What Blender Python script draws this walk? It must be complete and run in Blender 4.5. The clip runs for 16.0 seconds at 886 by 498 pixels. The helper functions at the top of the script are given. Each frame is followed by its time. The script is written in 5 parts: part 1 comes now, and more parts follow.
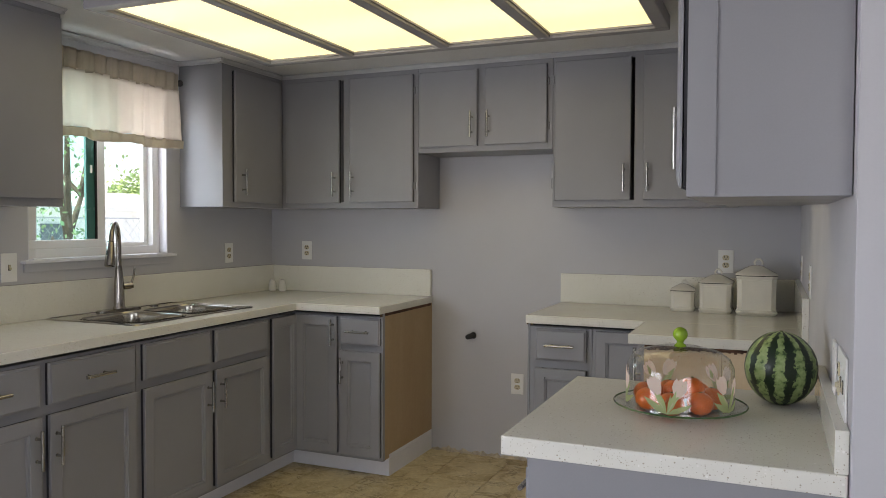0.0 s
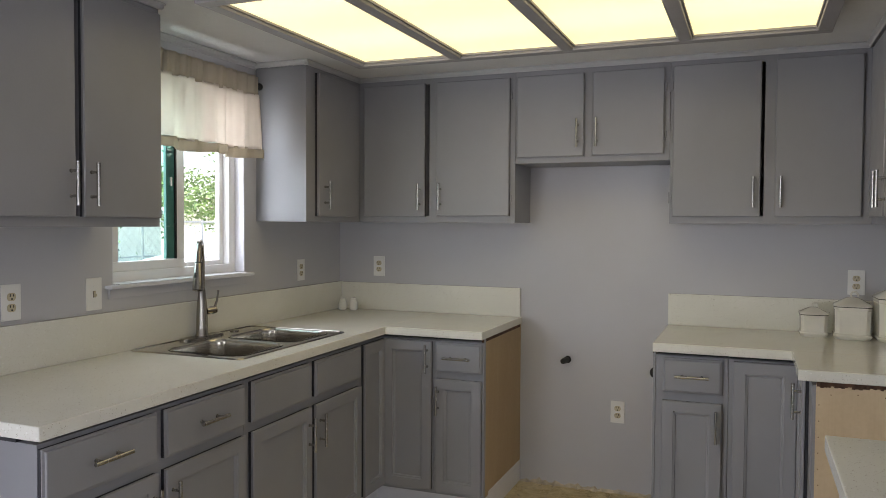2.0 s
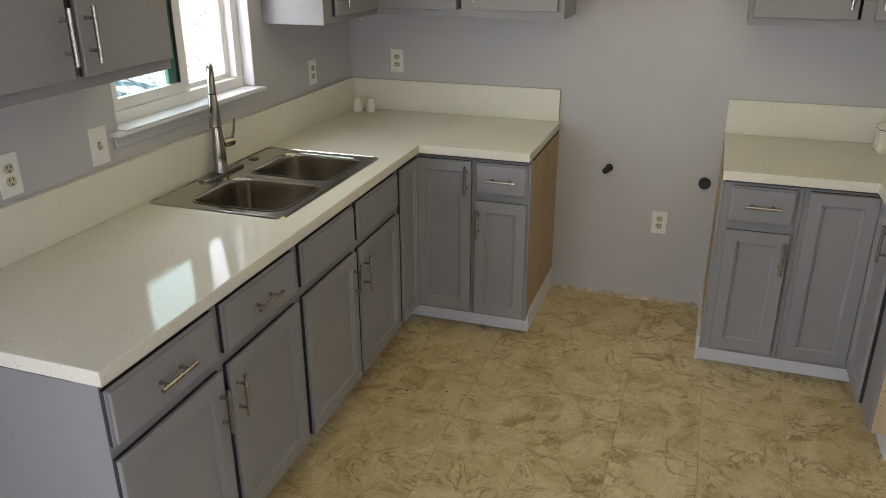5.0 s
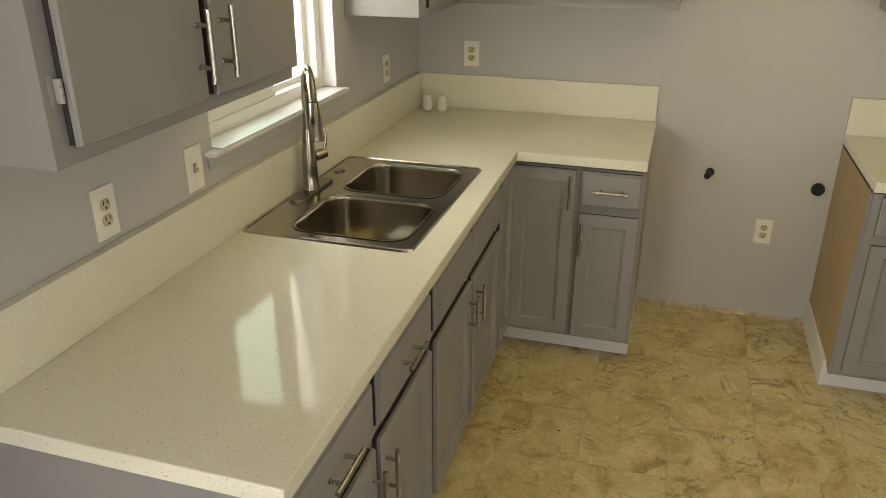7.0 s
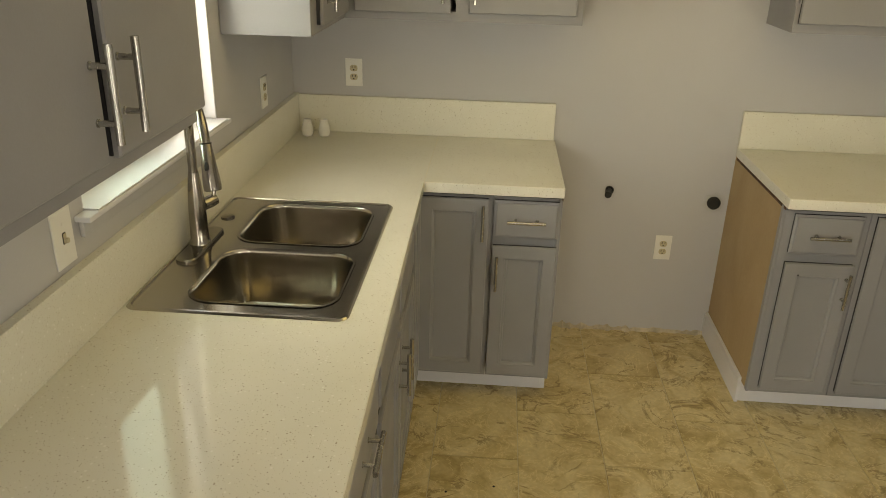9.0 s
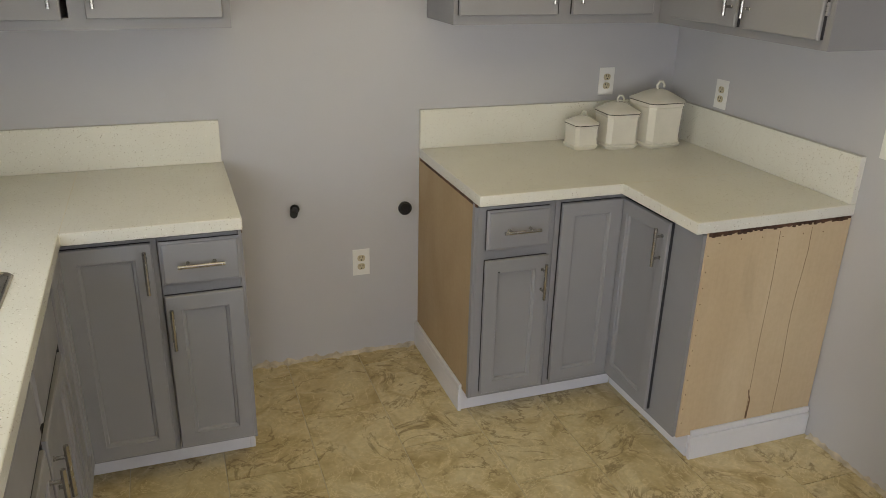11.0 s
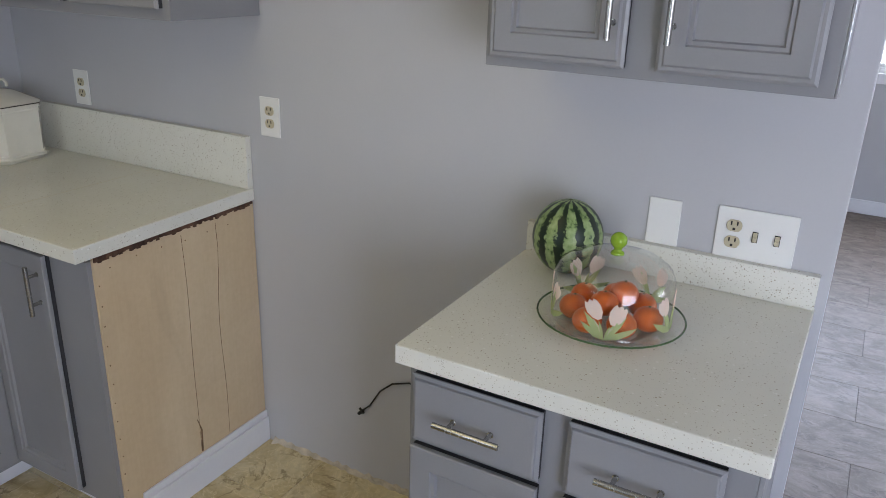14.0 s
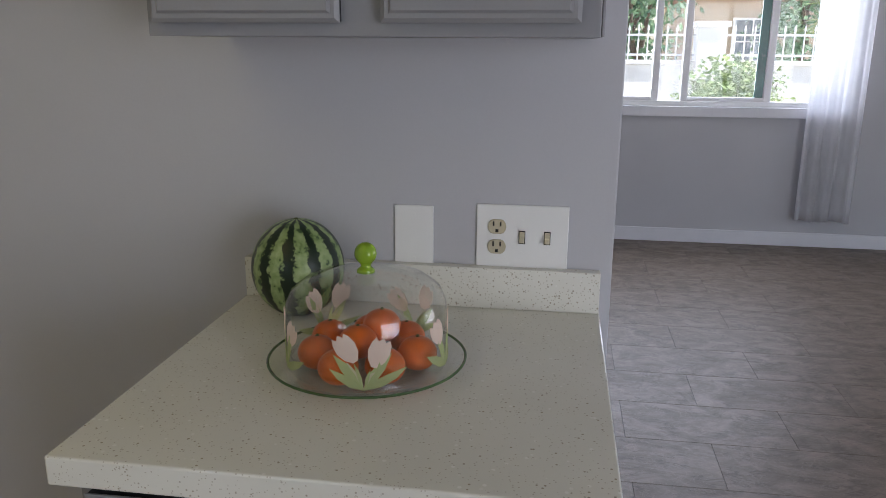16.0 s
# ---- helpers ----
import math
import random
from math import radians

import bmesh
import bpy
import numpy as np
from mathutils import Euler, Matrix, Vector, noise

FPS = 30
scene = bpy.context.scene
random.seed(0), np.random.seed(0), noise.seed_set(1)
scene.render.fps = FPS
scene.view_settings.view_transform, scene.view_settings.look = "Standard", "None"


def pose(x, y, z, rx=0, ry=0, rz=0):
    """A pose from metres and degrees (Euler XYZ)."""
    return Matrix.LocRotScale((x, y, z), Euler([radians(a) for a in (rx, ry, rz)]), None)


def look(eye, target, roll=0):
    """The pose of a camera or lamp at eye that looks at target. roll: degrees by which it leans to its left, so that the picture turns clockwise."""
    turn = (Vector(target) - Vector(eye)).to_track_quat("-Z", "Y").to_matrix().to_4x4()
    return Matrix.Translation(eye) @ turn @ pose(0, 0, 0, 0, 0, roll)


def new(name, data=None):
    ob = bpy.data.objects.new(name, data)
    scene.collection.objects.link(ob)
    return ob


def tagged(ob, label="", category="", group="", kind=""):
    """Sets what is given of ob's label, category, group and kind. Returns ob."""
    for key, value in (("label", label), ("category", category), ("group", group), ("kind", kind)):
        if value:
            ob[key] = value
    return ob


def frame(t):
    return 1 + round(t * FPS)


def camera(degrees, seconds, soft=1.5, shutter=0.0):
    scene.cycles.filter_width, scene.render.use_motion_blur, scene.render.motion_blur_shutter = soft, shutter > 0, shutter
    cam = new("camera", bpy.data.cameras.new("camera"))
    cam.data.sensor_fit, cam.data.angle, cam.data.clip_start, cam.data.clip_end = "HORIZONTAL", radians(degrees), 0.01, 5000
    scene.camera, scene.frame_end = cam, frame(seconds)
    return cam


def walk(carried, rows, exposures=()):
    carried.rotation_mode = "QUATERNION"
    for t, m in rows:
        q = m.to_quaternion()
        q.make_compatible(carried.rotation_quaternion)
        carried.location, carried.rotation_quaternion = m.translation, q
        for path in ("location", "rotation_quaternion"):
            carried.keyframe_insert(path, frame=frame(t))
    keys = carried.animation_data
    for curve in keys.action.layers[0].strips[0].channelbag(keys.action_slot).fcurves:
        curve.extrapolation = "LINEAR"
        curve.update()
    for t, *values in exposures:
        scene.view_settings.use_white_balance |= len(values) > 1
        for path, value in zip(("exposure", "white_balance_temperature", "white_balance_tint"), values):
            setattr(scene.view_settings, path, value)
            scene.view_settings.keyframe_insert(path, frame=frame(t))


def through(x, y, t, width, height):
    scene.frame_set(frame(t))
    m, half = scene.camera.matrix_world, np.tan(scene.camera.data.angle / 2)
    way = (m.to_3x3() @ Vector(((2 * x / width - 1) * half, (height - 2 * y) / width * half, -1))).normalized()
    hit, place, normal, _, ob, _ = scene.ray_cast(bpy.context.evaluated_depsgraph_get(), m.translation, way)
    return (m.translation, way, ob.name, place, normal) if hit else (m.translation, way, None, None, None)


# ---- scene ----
cam = camera(59.8, 16.0, soft=0.8)
PATH = [
    (0, (-0.096, 0.281, 1.36), (-0.881, 2.12, 1.293), 0.2),
    (0.5, (-0.274, 0.238, 1.367), (-1.069, 2.072, 1.299), 0.2),
    (1, (-0.457, 0.188, 1.371), (-1.227, 2.032, 1.301), 0.2),
    (1.5, (-0.637, 0.28, 1.394), (-1.391, 2.131, 1.331), 0.2),
    (2, (-0.78, 0.358, 1.439), (-1.523, 2.214, 1.373), 0.3),
    (2.5, (-0.946, 0.33, 1.502), (-1.679, 2.188, 1.392), 0.2),
    (2.7, (-0.989, 0.328, 1.546), (-1.717, 2.178, 1.333), 0.2),
    (2.9, (-1.014, 0.343, 1.581), (-1.733, 2.178, 1.242), 0.2),
    (3, (-1.011, 0.355, 1.597), (-1.734, 2.183, 1.228), 0.1),
    (3.5, (-1.051, 0.49, 1.73), (-1.755, 2.318, 1.328), 0.0),
    (4, (-1.106, 0.556, 1.776), (-1.795, 2.385, 1.35), 0.1),
    (4.2, (-1.133, 0.552, 1.781), (-1.809, 2.359, 1.255), 0.0),
    (6.3, (-1.7, 0.852, 1.786), (-2.226, 2.6, 0.968), 0.2),
    (6.5, (-1.794, 0.847, 1.785), (-2.318, 2.6, 0.978), 0.3),
    (7, (-1.887, 0.876, 1.795), (-2.421, 2.63, 0.997), 0.1),
    (7.5, (-1.947, 1.014, 1.826), (-2.498, 2.764, 1.031), 0.1),
    (8, (-2.029, 1.095, 1.812), (-2.572, 2.849, 1.019), 0.1),
    (8.5, (-2.158, 1.126, 1.797), (-2.529, 2.928, 1.011), 1.1),
    (9, (-2.221, 1.16, 1.792), (-2.342, 2.997, 1.011), 1.5),
    (9.2, (-2.208, 1.198, 1.794), (-2.218, 3.037, 1.009), 1.8),
    (11.3, (-2.104, 1.542, 1.706), (-1.389, 3.259, 0.973), 1.1),
    (11.5, (-2.07, 1.555, 1.699), (-1.297, 3.248, 0.965), 1.0),
    (12, (-1.934, 1.624, 1.698), (-1.008, 3.237, 0.962), 0.9),
    (12.5, (-1.814, 1.653, 1.674), (-0.741, 3.176, 0.948), 1.1),
    (13, (-1.736, 1.669, 1.646), (-0.484, 3.055, 0.93), 1.3),
    (13.5, (-1.732, 1.72, 1.635), (-0.292, 2.914, 0.928), 1.7),
    (14, (-1.709, 1.752, 1.616), (-0.07, 2.652, 0.908), 1.8),
    (14.5, (-1.66, 1.752, 1.607), (0.141, 2.266, 0.904), 2.1),
    (15, (-1.531, 1.807, 1.566), (0.301, 2.184, 0.859), 2.1),
    (15.5, (-1.383, 1.845, 1.506), (0.457, 2.177, 0.795), 2.4),
    (16, (-1.35, 1.863, 1.405), (0.56, 2.149, 0.885), 0.3),
]
EXPOSURES = [(0, 1.35, 6750, 14), (2, 1.41, 6700, 14), (4.2, 1.44, 6900, 14), (6.3, 1.70, 8300, 7), (7, 1.70, 9300, 6), (9.2, 1.71, 9700, 6),
             (11.3, 1.78, 6750, 13), (12.5, 1.86, 6250, 14), (13.5, 1.74, 6200, 14), (14, 1.64, 6150, 14), (14.5, 1.33, 6050, 17), (15, 0.98, 6100, 17), (15.5, 0.93, 6250, 16), (16, 0.97, 6500, 15)]
walk(cam, [(t, look(eye, target, roll)) for t, eye, target, roll in PATH], EXPOSURES)

# ---- world, sun, window light and added fill lamps ----
world = bpy.data.worlds.new("world")
scene.world = world
world.use_nodes = True
wn = world.node_tree.nodes
sky = wn.new("ShaderNodeTexSky")
sky.sky_type, sky.sun_disc = "NISHITA", False
sky.sun_elevation, sky.sun_rotation = radians(58), radians(194)
wn["Background"].inputs[1].default_value = 0.15
world.node_tree.links.new(sky.outputs[0], wn["Background"].inputs[0])

sun = new("sun", bpy.data.lights.new("sun", "SUN"))
sun.data.energy, sun.data.angle, sun.data.color = 5.0, radians(0.5), (1.0, 0.96, 0.9)
sun.matrix_world = look((-1.3, -5.2, 8.5), (0, 0, 0))


def opening_lamp(name, eye, target, width, height, watts, colour):
    lamp = new(name, bpy.data.lights.new(name, "AREA"))
    lamp.data.shape, lamp.data.size, lamp.data.size_y = "RECTANGLE", width, height
    lamp.data.energy, lamp.data.color = watts, colour
    lamp.matrix_world = look(eye, target)
    return lamp


opening_lamp("sky_through_kitchen_window", (-3.33, 3.115, 1.66), (-2.0, 3.115, 1.5), 0.8, 0.85, 4.5, (0.86, 0.92, 1.0))
opening_lamp("sky_through_living_window", (4.53, 1.25, 1.52), (2.0, 1.25, 1.2), 2.6, 0.95, 29, (0.82, 0.88, 1.0))
# Added fill from an unseen opening in the west wall.
opening_lamp("sky_through_glazed_door", (-3.27, -0.75, 1.08), (0.0, 1.2, 1.1), 2.1, 1.9, 28, (0.82, 0.88, 1.0))


# Added fill lamp in the unseen south opening, for the dark base cabinets.
opening_lamp("sky_through_entry_glazing", (1.6, -3.12, 0.95), (-2.4, -0.6, 0.9), 2.0, 1.6, 16, (0.84, 0.89, 1.0))

# ---- materials ----
def node(tree, kind, **inputs):
    n = tree.nodes.new(kind)
    for key, value in inputs.items():
        n.inputs[key.replace("_", " ")].default_value = value
    return n


def coords(tree, scale=(1, 1, 1), shuffle=False):
    """Object coordinates in metres, shifted piece by piece where shuffle is set."""
    tc = tree.nodes.new("ShaderNodeTexCoord")
    mp = tree.nodes.new("ShaderNodeMapping")
    mp.inputs["Scale"].default_value = scale
    tree.links.new(tc.outputs["Object"], mp.inputs["Vector"])
    if shuffle:
        info = tree.nodes.new("ShaderNodeObjectInfo")
        mul = tree.nodes.new("ShaderNodeMath")
        mul.operation = "MULTIPLY"
        mul.inputs[1].default_value = 57.0
        tree.links.new(info.outputs["Random"], mul.inputs[0])
        tree.links.new(mul.outputs[0], mp.inputs["Location"])
    return mp.outputs["Vector"]


def ramp(tree, source, stops):
    r = tree.nodes.new("ShaderNodeValToRGB")
    e = r.color_ramp.elements
    while len(e) < len(stops):
        e.new(0.5)
    for el, (p, c) in zip(e, stops):
        el.position, el.color = p, (*c, 1)
    tree.links.new(source, r.inputs["Fac"])
    return r.outputs["Color"]


def noise_tex(tree, vec, scale, detail=4.0, rough=0.55, distort=0.0):
    n = node(tree, "ShaderNodeTexNoise", Scale=scale, Detail=detail, Roughness=rough, Distortion=distort)
    tree.links.new(vec, n.inputs["Vector"])
    return n.outputs["Fac"]


def mix(tree, fac, a, b, blend="MIX"):
    m = tree.nodes.new("ShaderNodeMix")
    m.data_type, m.blend_type = "RGBA", blend
    for value, slot in ((fac, 0), (a, 6), (b, 7)):
        if isinstance(value, (int, float)):
            m.inputs[slot].default_value = value
        elif isinstance(value, tuple):
            m.inputs[slot].default_value = (*value, 1)
        else:
            tree.links.new(value, m.inputs[slot])
    return m.outputs[2]


def blank(name):
    m = bpy.data.materials.new(name)
    m.use_nodes = True
    return m, m.node_tree, m.node_tree.nodes["Principled BSDF"]


def bump(tree, bsdf, height, strength, distance=0.002):
    b = node(tree, "ShaderNodeBump", Strength=strength, Distance=distance)
    tree.links.new(height, b.inputs["Height"])
    tree.links.new(b.outputs[0], bsdf.inputs["Normal"])


def surface(name, colour, rough=0.5, metal=0.0, vary=0.08, size=3.0, grain=90.0, relief=0.15, depth=0.0015, stretch=(1, 1, 1), spec=0.5):
    """A plain surface: broad stains and fine grain in colour and gloss, and fine relief."""
    m, tree, bsdf = blank(name)
    vec = coords(tree, stretch)
    broad, fine = noise_tex(tree, vec, size), noise_tex(tree, vec, grain, 3.0)
    dark = tuple(c * (1 - 2 * vary) for c in colour)
    light = tuple(min(1, c * (1 + 0.8 * vary)) for c in colour)
    c = ramp(tree, broad, [(0.3, dark), (0.7, light)])
    c = mix(tree, 0.5 * vary, c, ramp(tree, fine, [(0.35, (0.2, 0.2, 0.2)), (0.65, (1, 1, 1))]), "MULTIPLY")
    tree.links.new(c, bsdf.inputs["Base Color"])
    r = ramp(tree, noise_tex(tree, vec, size * 3), [(0.3, (rough * 0.85,) * 3), (0.7, (min(1, rough * 1.15),) * 3)])
    tree.links.new(r, bsdf.inputs["Roughness"])
    bsdf.inputs["Metallic"].default_value = metal
    bsdf.inputs["Specular IOR Level"].default_value = spec
    if relief:
        bump(tree, bsdf, fine, relief, depth)
    return m


def quartz(name):
    m, tree, bsdf = blank(name)
    vec = coords(tree)
    c = ramp(tree, noise_tex(tree, vec, 2.5), [(0.3, (0.69, 0.68, 0.615)), (0.7, (0.76, 0.75, 0.685))])
    for scale, share, tone in ((190.0, 0.055, (0.27, 0.22, 0.15)), (120.0, 0.06, (0.86, 0.85, 0.81)), (280.0, 0.16, (0.45, 0.41, 0.33))):
        v = node(tree, "ShaderNodeTexVoronoi", Scale=scale)
        tree.links.new(vec, v.inputs["Vector"])
        core = ramp(tree, v.outputs["Distance"], [(0.22, (1, 1, 1)), (0.38, (0, 0, 0))])
        sep = tree.nodes.new("ShaderNodeSeparateColor")
        tree.links.new(v.outputs["Color"], sep.inputs[0])
        pick = ramp(tree, sep.outputs[0], [(share, (0.75, 0.75, 0.75)), (share + 0.01, (0, 0, 0))])
        fac = mix(tree, 1.0, core, pick, "MULTIPLY")
        c = mix(tree, fac, c, tone)
    tree.links.new(c, bsdf.inputs["Base Color"])
    tree.links.new(ramp(tree, noise_tex(tree, vec, 14.0), [(0.3, (0.055,) * 3), (0.7, (0.095,) * 3)]), bsdf.inputs["Roughness"])
    bsdf.inputs["Specular IOR Level"].default_value = 0.18
    return m


def stone_tile(name, pale, mid, dark, vein, rough, stretch):
    m, tree, bsdf = blank(name)
    vec = coords(tree, stretch, shuffle=True)
    cloud = noise_tex(tree, vec, 2.8, 9.0, 0.63, 1.3)
    c = ramp(tree, cloud, [(0.30, dark), (0.46, mid), (0.62, pale)])
    v1 = noise_tex(tree, vec, 1.7, 7.0, 0.6, 2.4)
    line = ramp(tree, v1, [(0.470, (0, 0, 0)), (0.497, (1, 1, 1)), (0.503, (1, 1, 1)), (0.53, (0, 0, 0))])
    patch = ramp(tree, noise_tex(tree, vec, 4.0, 2.0), [(0.42, (0, 0, 0)), (0.58, (0.8,) * 3)])
    c = mix(tree, mix(tree, 1.0, line, patch, "MULTIPLY"), c, vein)
    c = mix(tree, 0.35, c, ramp(tree, noise_tex(tree, vec, 38.0, 5.0), [(0.3, (0.55,) * 3), (0.7, (1, 1, 1))]), "MULTIPLY")
    crack = noise_tex(tree, vec, 3.6, 6.0, 0.62, 1.6)
    c = mix(tree, ramp(tree, crack, [(0.485, (0, 0, 0)), (0.499, (0.55,) * 3), (0.501, (0.55,) * 3), (0.515, (0, 0, 0))]), c, tuple(min(1.0, 1.18 * p) for p in pale))
    tree.links.new(c, bsdf.inputs["Base Color"])
    tree.links.new(ramp(tree, cloud, [(0.3, (rough * 1.2,) * 3), (0.7, (rough * 0.85,) * 3)]), bsdf.inputs["Roughness"])
    bump(tree, bsdf, cloud, 0.25, 0.003)
    return m


def plywood(name, pale, dark):
    """Smooth rotary-cut veneer: broad soft clouds, faint upright grain, a few stains."""
    m, tree, bsdf = blank(name)
    mid = tuple(0.5 * (p + d) for p, d in zip(pale, dark))
    c = ramp(tree, noise_tex(tree, coords(tree, (2.2, 2.2, 0.8)), 1.5, 4.0, 0.5, 0.8), [(0.30, dark), (0.5, mid), (0.70, pale)])
    lines = noise_tex(tree, coords(tree, (70.0, 70.0, 1.5)), 2.0, 3.0)
    c = mix(tree, 0.06, c, ramp(tree, lines, [(0.35, (0.6, 0.5, 0.4)), (0.6, (1, 1, 1))]), "MULTIPLY")
    mottle = noise_tex(tree, coords(tree), 60.0, 4.0)
    c = mix(tree, 0.10, c, ramp(tree, mottle, [(0.35, (0.62, 0.52, 0.42)), (0.62, (1, 1, 1))]), "MULTIPLY")
    blot = ramp(tree, noise_tex(tree, coords(tree, (4.0, 4.0, 0.9)), 1.6, 3.0, 0.5, 1.0), [(0.66, (0, 0, 0)), (0.76, (0.25,) * 3)])
    c = mix(tree, blot, c, tuple(0.7 * d for d in dark))
    tree.links.new(c, bsdf.inputs["Base Color"])
    bsdf.inputs["Roughness"].default_value = 0.62
    bump(tree, bsdf, mottle, 0.06, 0.0008)
    return m


def brushed_steel(name, tone, rough, stretch):
    m, tree, bsdf = blank(name)
    vec = coords(tree, stretch)
    fine = noise_tex(tree, vec, 160.0, 3.0)
    tree.links.new(ramp(tree, fine, [(0.3, tuple(0.95 * c for c in tone)), (0.7, tone)]), bsdf.inputs["Base Color"])
    tree.links.new(ramp(tree, fine, [(0.3, (rough * 0.92,) * 3), (0.7, (rough * 1.08,) * 3)]), bsdf.inputs["Roughness"])
    bsdf.inputs["Metallic"].default_value = 1.0
    bsdf.inputs["Anisotropic"].default_value = 0.25
    return m


def cloth(name, colour, through=0.45, weave=700.0):
    m, tree, bsdf = blank(name)
    tree.nodes.remove(bsdf)
    out = tree.nodes["Material Output"]
    vec = coords(tree)
    c = ramp(tree, noise_tex(tree, vec, 6.0), [(0.3, tuple(0.92 * x for x in colour)), (0.7, colour)])
    d, t = tree.nodes.new("ShaderNodeBsdfDiffuse"), tree.nodes.new("ShaderNodeBsdfTranslucent")
    b = node(tree, "ShaderNodeBump", Strength=0.2, Distance=0.001)
    tree.links.new(noise_tex(tree, vec, weave, 2.0), b.inputs["Height"])
    tree.links.new(b.outputs[0], d.inputs["Normal"])
    tree.links.new(c, d.inputs["Color"]), tree.links.new(c, t.inputs["Color"])
    ms = tree.nodes.new("ShaderNodeMixShader")
    ms.inputs[0].default_value = through
    tree.links.new(d.outputs[0], ms.inputs[1]), tree.links.new(t.outputs[0], ms.inputs[2])
    tree.links.new(ms.outputs[0], out.inputs["Surface"])
    return m


def pane_glass(name, tint, gloss=0.03):
    """Thin flat glazing: passes light straight on and mirrors a little."""
    m, tree, bsdf = blank(name)
    tree.nodes.remove(bsdf)
    t, g, ms = (tree.nodes.new("ShaderNode" + k) for k in ("BsdfTransparent", "BsdfGlossy", "MixShader"))
    t.inputs["Color"].default_value = (*tint, 1)
    g.inputs["Roughness"].default_value = 0.02
    f = tree.nodes.new("ShaderNodeLayerWeight")
    pw, ma = tree.nodes.new("ShaderNodeMath"), tree.nodes.new("ShaderNodeMath")
    pw.operation, ma.operation = "POWER", "MULTIPLY_ADD"
    pw.inputs[1].default_value, ma.inputs[1].default_value, ma.inputs[2].default_value = 5.0, 0.9, gloss
    tree.links.new(f.outputs["Facing"], pw.inputs[0]), tree.links.new(pw.outputs[0], ma.inputs[0])
    tree.links.new(ma.outputs[0], ms.inputs[0])
    tree.links.new(t.outputs[0], ms.inputs[1]), tree.links.new(g.outputs[0], ms.inputs[2])
    tree.links.new(ms.outputs[0], tree.nodes["Material Output"].inputs["Surface"])
    return m


def leafage(name, dark, light):
    m, tree, bsdf = blank(name)
    g = tree.nodes.new("ShaderNodeNewGeometry")
    c = ramp(tree, g.outputs["Random Per Island"], [(0.0, dark), (1.0, light)])
    tree.links.new(c, bsdf.inputs["Base Color"])
    bsdf.inputs["Roughness"].default_value = 0.55
    return m


def lit_diffuser(name):
    """Prismatic acrylic lit from behind by pairs of warm tubes."""
    m, tree, bsdf = blank(name)
    vec = coords(tree)
    sep = tree.nodes.new("ShaderNodeSeparateXYZ")
    tree.links.new(vec, sep.inputs[0])
    wave = node(tree, "ShaderNodeMath")
    wave.operation = "SINE"
    mul = node(tree, "ShaderNodeMath")
    mul.operation = "MULTIPLY"
    mul.inputs[1].default_value = 11.0
    tree.links.new(sep.outputs[1], mul.inputs[0]), tree.links.new(mul.outputs[0], wave.inputs[0])
    add = node(tree, "ShaderNodeMath")
    add.operation = "MULTIPLY_ADD"
    add.inputs[1].default_value, add.inputs[2].default_value = 0.5, 0.5
    tree.links.new(wave.outputs[0], add.inputs[0])
    c = ramp(tree, add.outputs[0], [(0.1, (0.92, 0.785, 0.39)), (0.9, (1.0, 0.875, 0.47))])
    bsdf.inputs["Base Color"].default_value = (0.8, 0.78, 0.65, 1)
    tree.links.new(c, bsdf.inputs["Emission Color"])
    bsdf.inputs["Emission Strength"].default_value = 0.50
    return m


def melon_rind(name):
    m, tree, bsdf = blank(name)
    tc = tree.nodes.new("ShaderNodeTexCoord")
    sep = tree.nodes.new("ShaderNodeSeparateXYZ")
    tree.links.new(tc.outputs["Object"], sep.inputs[0])
    ang = node(tree, "ShaderNodeMath")
    ang.operation = "ARCTAN2"
    tree.links.new(sep.outputs[1], ang.inputs[0]), tree.links.new(sep.outputs[0], ang.inputs[1])
    wob = node(tree, "ShaderNodeMath")
    wob.operation = "MULTIPLY_ADD"
    wob.inputs[1].default_value = 0.62
    n = noise_tex(tree, tc.outputs["Object"], 48.0, 6.0, 0.78)
    tree.links.new(n, wob.inputs[0]), tree.links.new(ang.outputs[0], wob.inputs[2])
    mul = node(tree, "ShaderNodeMath")
    mul.operation = "MULTIPLY"
    mul.inputs[1].default_value = 11.0
    tree.links.new(wob.outputs[0], mul.inputs[0])
    sine = node(tree, "ShaderNodeMath")
    sine.operation = "SINE"
    tree.links.new(mul.outputs[0], sine.inputs[0])
    pale = ramp(tree, noise_tex(tree, tc.outputs["Object"], 60.0, 4.0), [(0.37, (0.05, 0.10, 0.03)), (0.44, (0.24, 0.34, 0.12)), (0.7, (0.42, 0.52, 0.25))])
    fac = ramp(tree, sine.outputs[0], [(0.08, (0, 0, 0)), (0.17, (1, 1, 1))])
    tree.links.new(mix(tree, fac, pale, (0.008, 0.022, 0.008)), bsdf.inputs["Base Color"])
    bsdf.inputs["Roughness"].default_value = 0.35
    return m


M_WALL = surface("wall_paint", (0.50, 0.50, 0.525), 0.55, vary=0.03, size=1.2, grain=160, relief=0.12)
M_CEIL = surface("ceiling_texture", (0.72, 0.72, 0.72), 0.8, vary=0.03, grain=70, relief=0.6, depth=0.004)
M_CAB = surface("cabinet_paint", (0.275, 0.275, 0.292), 0.42, vary=0.05, size=2.0, grain=220, relief=0.08)
# Near-black colour standing for shade in cabinet gaps and openings.
M_GAPSHADE = surface("cabinet_gap_shade", (0.03, 0.03, 0.035), 0.8, vary=0.05)
M_TRIM = surface("white_trim", (0.74, 0.74, 0.78), 0.4, vary=0.04, relief=0.06)
